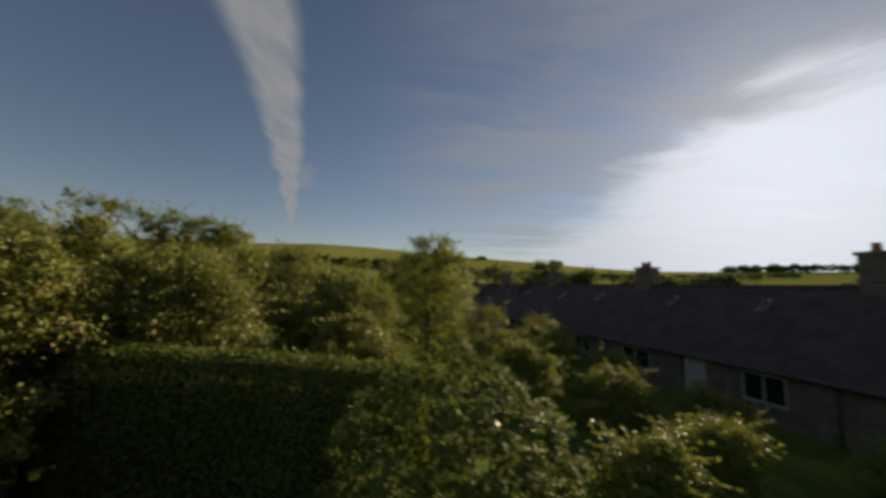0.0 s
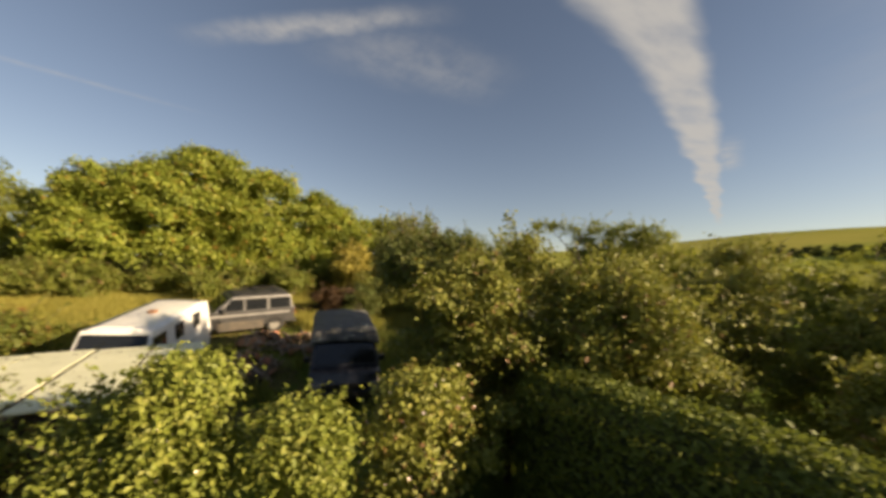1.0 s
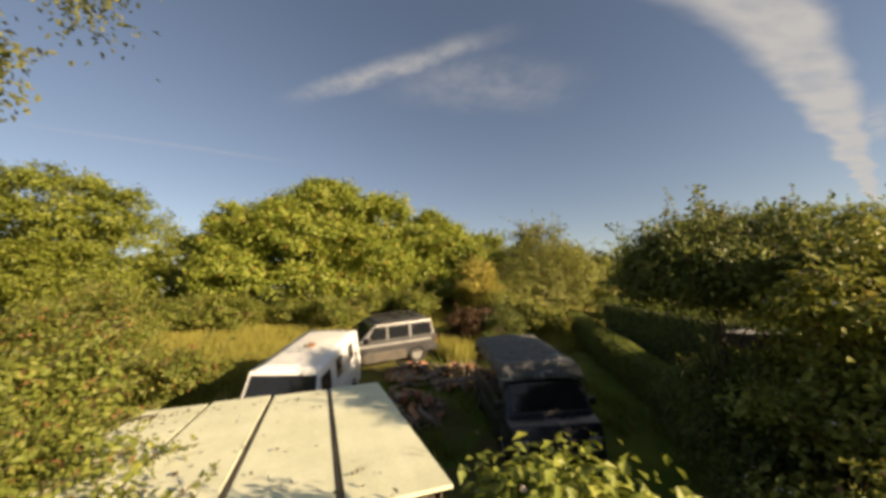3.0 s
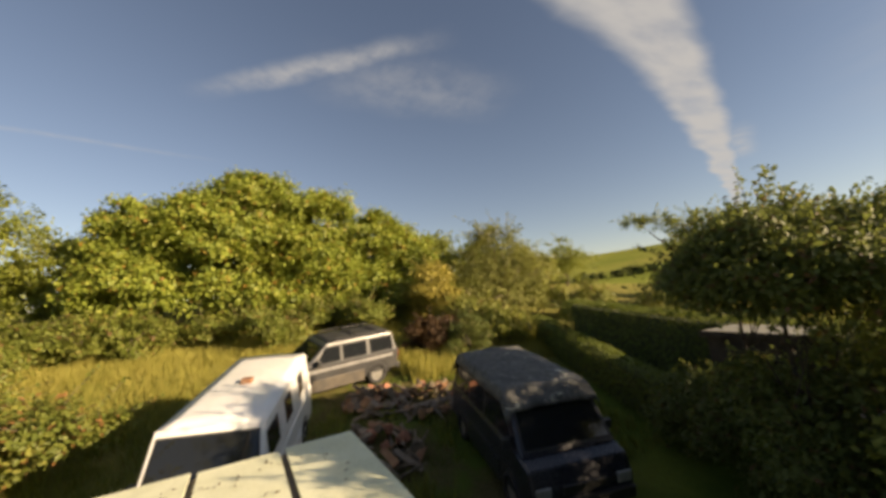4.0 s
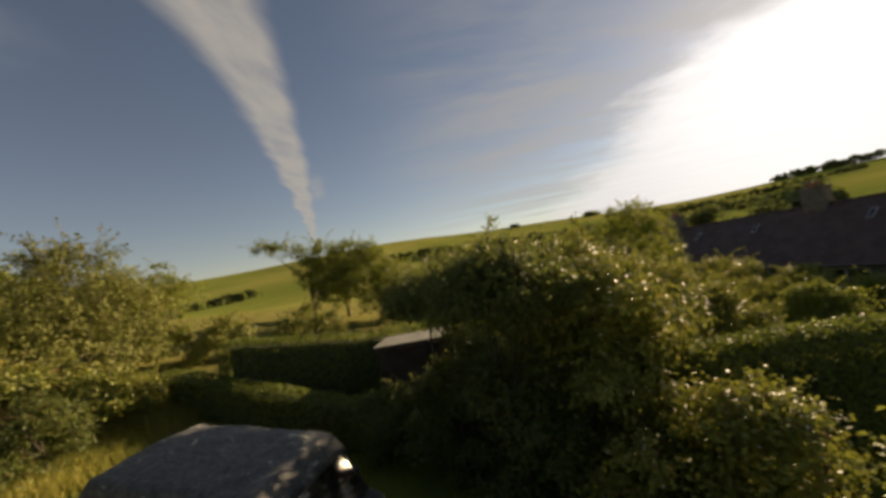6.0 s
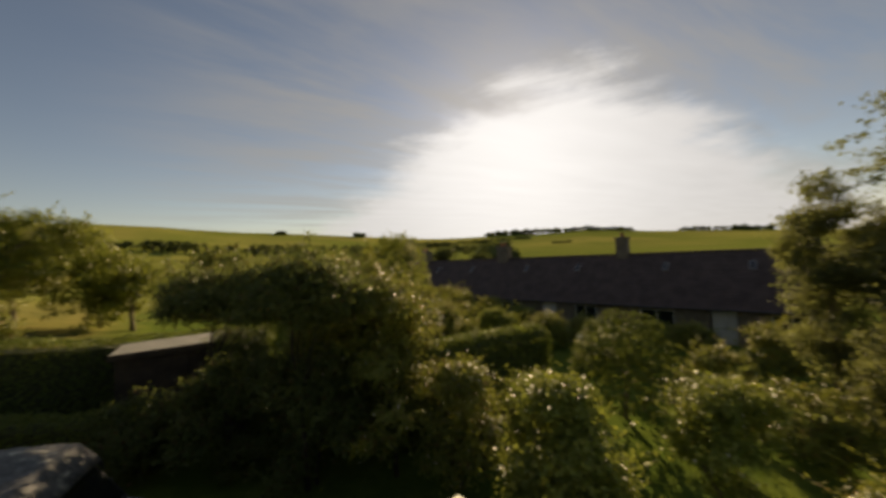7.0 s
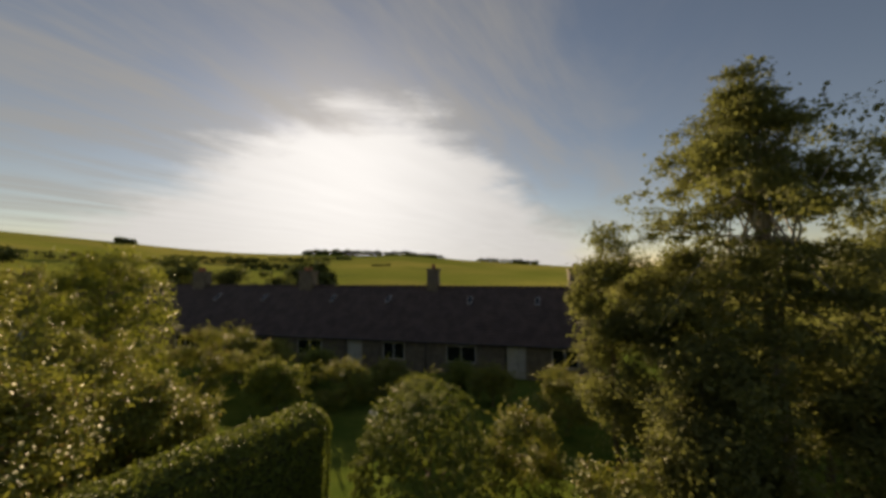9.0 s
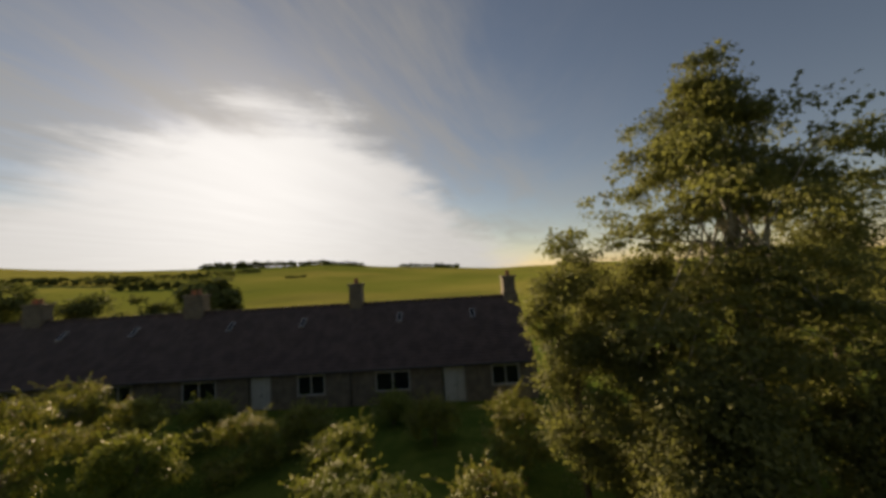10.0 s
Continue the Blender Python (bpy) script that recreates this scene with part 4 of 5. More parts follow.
plant("garden_tree", "tall leafy tree standing close behind a silver birch", "tree", (10.6, -8.0),
      blobs_dome(127, 40, 4.4, 4.4, 1.5, 9.6, 0.8), 22000, 0.14, "birch", 127, clump=0.42, trunk=(8.5, 0.16), tips=18, sprigs=60, reach_by=0.6)
plant("silver_birch", "leaning silver birch with pale bark and sparse hanging leaves", "tree", (-7.0, -4.9),
      [(-1.2, 1.5, 8.3, 0.9, 0.9, 0.8), (-1.5, 2.0, 7.3, 0.7, 0.7, 0.6), (-0.9, 1.2, 6.6, 0.7, 0.7, 0.6), (-0.3, 0.6, 7.6, 0.8, 0.8, 0.8), (0.2, 0.0, 6.6, 0.8, 0.8, 0.7),
       (0.2, -0.6, 5.5, 0.8, 0.8, 0.7), (-1.3, 1.7, 6.3, 0.5, 0.5, 0.4), (-0.2, 0.3, 9.0, 0.9, 0.9, 0.7)],
      11500, 0.085, "birch", 131, clump=0.34, trunk=(0, 0), tips=0, inner=0.3, droop=0.9, sprigs=60, reach_by=0.6)

# ---- gardens before the terrace ----
for i, (x, y, w, h) in enumerate(((6.5, 8.5, 2.4, 1.7), (8.6, 11.5, 2.6, 1.6), (6.0, 12.5, 2.8, 2.0), (7.6, 16.0, 2.8, 1.9), (5.2, 16.5, 3.0, 2.6), (9.6, 6.2, 2.4, 1.9), (11.5, 9.0, 2.2, 1.4), (5.6, 20.5, 3.2, 3.0), (7.0, 24.0, 3.2, 2.6), (3.4, 13.6, 2.6, 2.4), (2.2, 17.0, 3.2, 3.4), (8.5, 2.6, 2.8, 2.4), (4.2, 7.2, 2.0, 1.6), (2.0, 0.6, 2.4, 1.7), (3.6, 3.0, 2.4, 1.9), (0.4, -2.6, 2.4, 1.5), (2.4, -3.8, 2.6, 1.8), (-1.2, -1.6, 1.8, 1.2))):
    plant("garden_bush", "dark garden bush in the shade of the terrace", "shrub", (x, y),
          blobs_dome(150 + i, 14, w, w, 0.3, h, 0.42), 8000, 0.1, "hawthorn" if i % 3 else "rose", 150 + i, clump=0.28, trunk=(h * 0.45, 0.05), tips=10, sprigs=40, group="bushes in the terrace gardens")

# bare twig over the hawthorn by the hedge
twiggy = bpy.data.objects["hawthorn_bush.006"]
bm = tube([(-0.1, 0.0, 3.7), (-0.2, -0.05, 4.4), (-0.25, -0.08, 4.7), (-0.1, -0.1, 4.95)], [0.016, 0.012, 0.009, 0.004], 6)
for a, b in (((-0.2, -0.05, 4.4), (-0.45, 0.0, 4.65)), ((-0.25, -0.08, 4.7), (-0.4, 0.0, 4.9))):
    tube([a, b], [0.012, 0.004], 5, bm)
part("twig", bm, M["dark_bark"], twiggy, "bare dead twig")

# ---- vehicles ----
def wheel(parent, x, y, z, r, width, flip):
    """A tyre with its rim, hub and nuts."""
    bm = bmesh.new()
    prof = [(r * 0.62, -0.5), (r * 0.9, -0.5), (r, -0.36), (r, 0.36), (r * 0.9, 0.5), (r * 0.62, 0.5)]
    n = 28
    rings = [[bm.verts.new((q * math.cos(2 * math.pi * s / n), w * width, q * math.sin(2 * math.pi * s / n))) for q, w in prof] for s in range(n)]
    for s in range(n):
        a, b = rings[s], rings[(s + 1) % n]
        for i in range(len(prof)):
            bm.faces.new((a[i], b[i], b[(i + 1) % len(prof)], a[(i + 1) % len(prof)]))
    bmesh.ops.recalc_face_normals(bm, faces=bm.faces[:])
    tyre = part("tyre", bm, M["rubber"], parent, smooth=True)
    tyre.matrix_local = pose(x, y, z)
    bm = bmesh.new()
    side = -1 if flip else 1
    bmesh.ops.create_cone(bm, cap_ends=True, segments=24, radius1=r * 0.63, radius2=r * 0.63, depth=width * 0.6, matrix=pose(0, 0, 0, 90))
    for s in range(5):
        a = 2 * math.pi * s / 5
        add_box(bm, -r * 0.07, r * 0.07, side * width * 0.3 - 0.012, side * width * 0.3 + 0.022, 0, 0.001)
        new_v = bm.verts[-8:]
        for v in new_v:
            zz = r * 0.58 if v.co.z > 0.0005 else r * 0.12
            px = v.co.x
            v.co.x, v.co.z = px * math.cos(a) - zz * math.sin(a), px * math.sin(a) + zz * math.cos(a)
    bmesh.ops.create_cone(bm, cap_ends=True, segments=12, radius1=r * 0.16, radius2=r * 0.13, depth=width * 0.7, matrix=pose(0, 0, 0, 90))
    rim = part("rim", bm, M["alloy"], tyre)
    return tyre


def vehicle(name, m, label, length, width, low, cabin, belt, roof_z, paint, lower, roof_mat, wheel_r, axles, glass_spans, rear_glass=True, tumble=0.11, group="", rails=False, vent=False, roof_label="", crown=0.045, cabin_paint=None):
    """A vehicle along +x (its nose), standing on z = 0. low: side outline of the body; cabin: (x0 base, x0 top, x1 top, x1 base)."""
    car = thing(name, m, label, "car" if name != "van" else "van", group)
    hw = width / 2
    part("body", prism(low, -hw, hw, 0.05), paint, car, smooth=False)
    # cladding along the sills
    xs = [p[0] for p in low]
    for s in (-1, 1):
        part("sill", box(axles[1] + wheel_r + 0.12, axles[0] - wheel_r - 0.12, s * hw - 0.015, s * hw + 0.02, wheel_r * 0.75, belt - 0.42, 0.008), lower, car)
    b0, t0, t1, b1 = cabin

    def inset(z):
        return hw - 0.02 - tumble * (z - belt) / (roof_z - belt)

    def shape(x, y, z):
        return (x, math.copysign(inset(z), y), z)

    part("cabin", prism([(b0, belt - 0.02), (t0, roof_z), (t1, roof_z), (b1, belt - 0.02)], -hw, hw, 0.045, shape), cabin_paint or paint, car)
    # roof skin with a slight crown
    bm = bmesh.new()
    nx, ny = 10, 8
    top = inset(roof_z) - 0.03
    grid = [[bm.verts.new((t0 + 0.03 + (t1 - t0 - 0.06) * i / nx, -top + 2 * top * j / ny,
             roof_z + 0.008 + crown * (1 - (2 * j / ny - 1) ** 2) * (0.55 + 0.45 * math.sin(math.pi * i / nx)))) for j in range(ny + 1)] for i in range(nx + 1)]
    for i in range(nx):
        for j in range(ny):
            bm.faces.new((grid[i][j], grid[i + 1][j], grid[i + 1][j + 1], grid[i][j + 1]))
    rim = [e for e in bm.edges if e.is_boundary]
    made = bmesh.ops.extrude_edge_only(bm, edges=rim)["geom"]
    for v in made:
        if isinstance(v, bmesh.types.BMVert):
            v.co.z = roof_z - 0.01
    bmesh.ops.recalc_face_normals(bm, faces=bm.faces[:])
    part("roof", bm, roof_mat, car, roof_label, smooth=True)

    def lerp_x(z, front):
        f = (z - belt) / (roof_z - belt)
        return (b1 + (t1 - b1) * f) if front else (b0 + (t0 - b0) * f)

    # side windows, each a pane in its black seal
    for s in (-1, 1):
        for x0, x1 in glass_spans:
            z0, z1 = belt + (0.28 if vent else 0.05), roof_z - (0.2 if vent else 0.12)
            for grow, lift, nm, mt in ((0.03, 0.004, "window_seal", M["trim"]), (0.0, 0.009, "window", M["glass"])):
                bm = bmesh.new()
                pts = []
                for z, xa in ((z0 - grow, x0 - grow), (z0 - grow, x1 + grow), (z1 + grow, x1 + grow), (z1 + grow, x0 - grow)):
                    xa = min(max(xa, lerp_x(z, False) + 0.07), lerp_x(z, True) - 0.07)
                    pts.append(bm.verts.new((xa, s * (inset(z) + lift), z)))
                face = bm.faces.new(pts)
                ext = bmesh.ops.extrude_face_region(bm, geom=[face])["geom"]
                for v in ext:
                    if isinstance(v, bmesh.types.BMVert):
                        v.co.y -= s * 0.02
                bmesh.ops.recalc_face_normals(bm, faces=bm.faces[:])
                part(nm, bm, mt, car)
    # windscreen and rear window
    for front in (True, False):
        if not front and not rear_glass:
            continue
        for grow, lift, nm, mt in ((0.03, 0.004, "windscreen_seal" if front else "window_seal", M["trim"]), (0.0, 0.01, "windscreen" if front else "rear_window", M["glass"])):
            z0, z1 = belt + 0.07 - grow, roof_z - 0.11 + grow
            n = Vector((roof_z - belt, 0, (b1 - t1) if front else -(t0 - b0))).normalized()
            n = n if front else Vector((-(roof_z - belt), 0, (t0 - b0))).normalized()
            bm = bmesh.new()
            pts = []
            for z, s in ((z0, -1), (z0, 1), (z1, 1), (z1, -1)):
                p = Vector((lerp_x(z, front), s * (inset(z) - 0.10 + grow), z)) + n * lift
                pts.append(bm.verts.new(p))
            face = bm.faces.new(pts)
            ext = bmesh.ops.extrude_face_region(bm, geom=[face])["geom"]
            for v in ext:
                if isinstance(v, bmesh.types.BMVert):
                    v.co -= n * 0.02
            bmesh.ops.recalc_face_normals(bm, faces=bm.faces[:])
            part(nm, bm, mt, car)
    nose, tail = max(xs), min(xs)
    part("bumper", box(nose - 0.06, nose + 0.09, -hw + 0.03, hw - 0.03, 0.36, 0.56, 0.03), M["trim"], car)
    part("bumper", box(tail - 0.09, tail + 0.06, -hw + 0.03, hw - 0.03, 0.36, 0.56, 0.03), M["trim"], car)
    part("grille", box(nose - 0.02, nose + 0.025, -0.42, 0.42, 0.62, 0.76, 0.01), M["trim"], car)
    for s in (-1, 1):
        part("headlight", box(nose - 0.04, nose + 0.02, s * (hw - 0.2) - 0.14, s * (hw - 0.2) + 0.14, 0.6, 0.78, 0.025), M["lamp_clear"], car)
        part("tail_light", box(tail - 0.02, tail + 0.05, s * (hw - 0.12) - 0.07, s * (hw - 0.12) + 0.07, 0.75, 1.05, 0.02), M["lamp_red"], car)
        part("mirror", box(b1 - 0.42, b1 - 0.3, s * (hw + 0.09) - 0.09, s * (hw + 0.09) + 0.09, belt + 0.03, belt + 0.2, 0.03), M["trim"], car)
        for ax in axles:
            wheel(car, ax, s * (hw - 0.09), wheel_r, wheel_r, 0.22, s < 0)
            # dark arch round each wheel
            bm = bmesh.new()
            hoops = [[bm.verts.new((ax + q * math.cos(a), s * y, wheel_r + q * math.sin(a))) for q, y in
                      ((wheel_r + 0.03, hw + 0.012), (wheel_r + 0.1, hw + 0.012), (wheel_r + 0.1, hw - 0.1), (wheel_r + 0.03, hw - 0.1))]
                     for a in (math.pi * i / 11 for i in range(12))]
            for h0, h1 in zip(hoops, hoops[1:]):
                for j in range(4):
                    bm.faces.new((h0[j], h0[(j + 1) % 4], h1[(j + 1) % 4], h1[j]))
            bm.faces.new(hoops[0]), bm.faces.new(hoops[-1][::-1])
            bmesh.ops.recalc_face_normals(bm, faces=bm.faces[:])
            part("wheel_arch", bm, M["trim"], car)
        if rails:
            bm = tube([(t0 + 0.15, s * (top - 0.05), roof_z + 0.02), (t0 + 0.25, s * (top - 0.05), roof_z + 0.09), (t1 - 0.35, s * (top - 0.05), roof_z + 0.09), (t1 - 0.25, s * (top - 0.05), roof_z + 0.02)], [0.02] * 4, 8)
            part("roof_rail", bm, M["trim"], car)
    if rails:
        for s in (-1, 1):
            part("side_stripe", box(tail + 0.25, nose - 0.3, s * hw - 0.012, s * hw + 0.012, belt - 0.2, belt - 0.1, 0.004), M["silver"], car, "silver stripe along the doors")
            for x in (-1.05, -0.1, 0.85):
                part("door_gap", box(x - 0.008, x + 0.008, s * hw - 0.02, s * hw + 0.006, 0.5, belt - 0.03), M["trim"], car)
            for x in (-0.95, 0.0):
                part("door_handle", box(x + 0.03, x + 0.2, s * hw - 0.005, s * hw + 0.03, belt - 0.07, belt - 0.03, 0.008), M["trim"], car)
        for x in (t0 + 0.5, t0 + 1.3):
            part("roof_bar", box(x - 0.03, x + 0.03, -top + 0.04, top - 0.04, roof_z + 0.085, roof_z + 0.115, 0.008), M["trim"], car)
    if vent:
        v = part("roof_vent", box(t1 - 1.85, t1 - 1.64, -0.12, 0.09, roof_z + 0.02, roof_z + 0.13, 0.03), M["rust"], car, "rust-brown roof vent")
    return car


def standing(x, y, heading, span, cross=0.8):
    """Pose on the slope at (x, y) with the nose along heading (degrees from +x)."""
    h = radians(heading)
    fx, fy = math.cos(h), math.sin(h)
    zf, zr = ground_z(x + fx * span / 2, y + fy * span / 2), ground_z(x - fx * span / 2, y - fy * span / 2)
    zl, zs = ground_z(x - fy * cross, y + fx * cross), ground_z(x + fy * cross, y - fx * cross)
    return pose(x, y, (zf + zr) / 2, math.degrees(math.atan2(zl - zs, 2 * cross)), -math.degrees(math.atan2(zf - zr, span)), heading)


vehicle("van", standing(-15.45, -0.95, -13.5, 2.2), "white panel van with a flat white roof parked nose-down", 4.2, 1.84,
        [(-2.25, 0.3), (-2.27, 1.08), (1.7, 1.08), (2.1, 0.98), (2.22, 0.62), (2.22, 0.3)], (-2.25, -2.18, 1.5, 2.02), 1.05, 1.95,
        M["white_paint"], M["white_paint"], M["white_paint"], 0.3, (1.45, -1.2), ((0.85, 1.5), (-0.2, 0.3), (-1.4, -0.9)), vent=True, tumble=0.09)
vehicle("suv", standing(-19.65, 1.2, -76, 2.6), "dark five-door off-roader with grey pillars, black roof and dusty sills", 4.5, 1.8,
        [(-2.15, 0.42), (-2.2, 1.08), (0.95, 1.1), (2.02, 1.02), (2.2, 0.72), (2.2, 0.42)], (-2.15, -2.0, 0.35, 1.05), 1.06, 1.67,
        M["graphite"], M["two_tone"], M["trim"], 0.37, (1.38, -1.35), ((-0.05, 0.72), (-0.98, -0.16), (-1.98, -1.12)), rails=True, roof_label="matt black roof", cabin_paint=M["grey_paint"])
dark_car = vehicle("car", standing(-13.55, 4.55, -9, 2.5), "dark navy people carrier with a grey sheet over its roof", 4.3, 1.95,
        [(-2.05, 0.35), (-2.1, 1.1), (1.45, 1.12), (1.92, 1.0), (2.06, 0.7), (2.06, 0.35)], (-2.05, -1.9, 1.1, 1.68), 1.1, 1.8,
        M["dark_paint"], M["dark_paint"], M["dark_paint"], 0.33, (1.3, -1.3), ((0.1, 1.2), (-0.85, 0.0), (-1.85, -0.95)), crown=0.05, tumble=0.07)




def draped_sheet(car):
    """A sheet laid over the dark car's cabin, hanging a little over its sides and windscreen."""
    nx, ny = 46, 30
    verts, faces = [], []
    for i in range(nx + 1):
        for j in range(ny + 1):
            u, v = i / nx, 2 * j / ny - 1
            x = -2.12 + 3.42 * u
            fold = 0.022 * noise.noise(Vector((x * 2.2, v * 2.6, 1.7))) + 0.012 * noise.noise(Vector((x * 6, v * 7, 5.1)))
            z = 1.95 + 0.08 * (1 - v * v) + fold
            z -= max(x - 1.02, 0) * 1.05
            z -= max(-1.75 - x, 0) * 1.3
            over = max(abs(v) - 0.8, 0) / 0.2
            hem = 0.17 + 0.08 * noise.noise(Vector((x * 1.3, 3.0 * v, 0)))
            z -= over ** 1.3 * hem
            y = math.copysign(min(abs(v), 0.8) / 0.8 * (0.88 + 0.02 * max(x - 1.02, 0)) + math.sin(over * 1.4) * 0.12 + fold, v)
            verts.append((x, y, z))
    for i in range(nx):
        for j in range(ny):
            a = i * (ny + 1) + j
            faces.append((a, a + ny + 1, a + ny + 2, a + 1))
    mesh = bpy.data.meshes.new("roof_sheet")
    mesh.from_pydata(verts, [], faces)
    mesh.shade_smooth()
    ob = link_mesh("roof_sheet", mesh, M["tarp"], car, "dusty grey sheet speckled with fallen leaves")
    thick = ob.modifiers.new("thickness", "SOLIDIFY")
    thick.thickness = 0.012


draped_sheet(dark_car)

# ---- sheds ----
def shed_with_panels(m, w, d, h):
    """Low shed, its nearly flat roof of cream sheets with dark gaps."""
    shed = thing("shed", m, "low timber shed with a nearly flat roof of cream sheets", "shed")
    for s in range(int(w / 0.15)):
        x0 = -w / 2 + 0.12 + s * 0.15
        if x0 + 0.14 < w / 2 - 0.12:
            for y in (-d / 2 + 0.12, d / 2 - 0.12):
                part("board", box(x0, x0 + 0.143, y - 0.012, y + 0.012, -0.3, h - 0.06), M["creosote"], shed)
    for s in range(int(d / 0.15)):
        y0 = -d / 2 + 0.12 + s * 0.15
        if y0 + 0.14 < d / 2 - 0.12:
            for x in (-w / 2 + 0.12, w / 2 - 0.12):
                part("board", box(x - 0.012, x + 0.012, y0, y0 + 0.143, -0.3, h - 0.06), M["creosote"], shed)
    n = 4
    for i in range(n):
        x0, x1 = -w / 2 + w * i / n, -w / 2 + w * (i + 1) / n
        bm = bmesh.new()
        cols = 16
        rows = [[bm.verts.new((x0 + 0.04 + (x1 - x0 - 0.08) * c / cols, y, h + 0.02 * (i % 2) + 0.0006 * math.sin(c * 1.57) + (0.02 if y > 0 else 0))) for c in range(cols + 1)] for y in (-d / 2, -d / 6, d / 6, d / 2)]
        for a, b in zip(rows, rows[1:]):
            for c in range(cols):
                bm.faces.new((a[c], a[c + 1], b[c + 1], b[c]))
        ext = bmesh.ops.extrude_face_region(bm, geom=bm.faces[:])["geom"]
        for v in ext:
            if isinstance(v, bmesh.types.BMVert):
                v.co.z += 0.035
        bmesh.ops.recalc_face_normals(bm, faces=bm.faces[:])
        part("roof_panel", bm, M["panel"], shed)
        part("batten", box(x1 - 0.075, x1 + 0.075, -d / 2 + 0.02, d / 2 - 0.02, h - 0.06, h - 0.004), M["timber"], shed) if i < n - 1 else None
    return shed


sx, sy = -10.28, -1.11
shed_with_panels(pose(sx, sy, ground_z(sx, sy), 0, 0, 95), 4.2, 4.6, 1.63 - ground_z(sx, sy))


def felt_shed(m, w, d, h):
    shed = thing("shed", m, "small shed with a pale weathered felt roof among bushes", "shed")
    part("wall", box(-w / 2 + 0.1, w / 2 - 0.1, -d / 2 + 0.1, d / 2 - 0.1, -0.2, h - 0.05), M["creosote"], shed)
    part("roof", box(-w / 2, w / 2, -d / 2, d / 2, h - 0.05, h + 0.05, 0.015), M["felt"], shed)
    part("fascia", box(-w / 2 - 0.02, w / 2 + 0.02, -d / 2 - 0.03, -d / 2 - 0.003, h - 0.12, h + 0.06, 0.005), M["creosote"], shed)
    part("door", box(-0.4, 0.4, -d / 2 + 0.05, -d / 2 + 0.095, 0, h - 0.2, 0.005), M["creosote"], shed)


fx, fy = -11.6, 11.4
felt_shed(pose(fx, fy, ground_z(fx, fy), 0, 0, 0), 2.6, 1.8, 2.08 - ground_z(fx, fy))


# ---- terrace of cottages ----
RIDGE_A, ALONG, FRONT = Vector((14.36, 24.85, 3.85)), Vector((0.274, -0.962, 0)), Vector((-0.962, -0.274, 0))
BAY, DEPTH, EAVES, BASE = 11.2, 4.0, 0.55, -1.9


def window_unit(parent, x0, x1, z0, z1, y):
    win = part("window", box(x0 - 0.12, x1 + 0.12, y - 0.02, y + 0.09, z0 - 0.1, z0, 0.01), M["stone"], parent, "sandstone sill under a white sash window")
    bm = bmesh.new()
    for a in ((x0, x1, z0, z0 + 0.07), (x0, x1, z1 - 0.07, z1), (x0, x0 + 0.07, z0 + 0.071, z1 - 0.071), (x1 - 0.07, x1, z0 + 0.071, z1 - 0.071),
              ((x0 + x1) / 2 - 0.03, (x0 + x1) / 2 + 0.03, z0 + 0.071, z1 - 0.071)):
        add_box(bm, a[0], a[1], y - 0.09, y - 0.02, a[2], a[3])
    part("frame", bm, M["frame_paint"], win, "white painted frame")
    mid = (x0 + x1) / 2
    for a, b in ((x0 + 0.07, mid - 0.03), (mid + 0.03, x1 - 0.07)):
        part("pane", box(a, b, y - 0.065, y - 0.055, z0 + 0.07, z1 - 0.07), M["glass"], win)
    return win


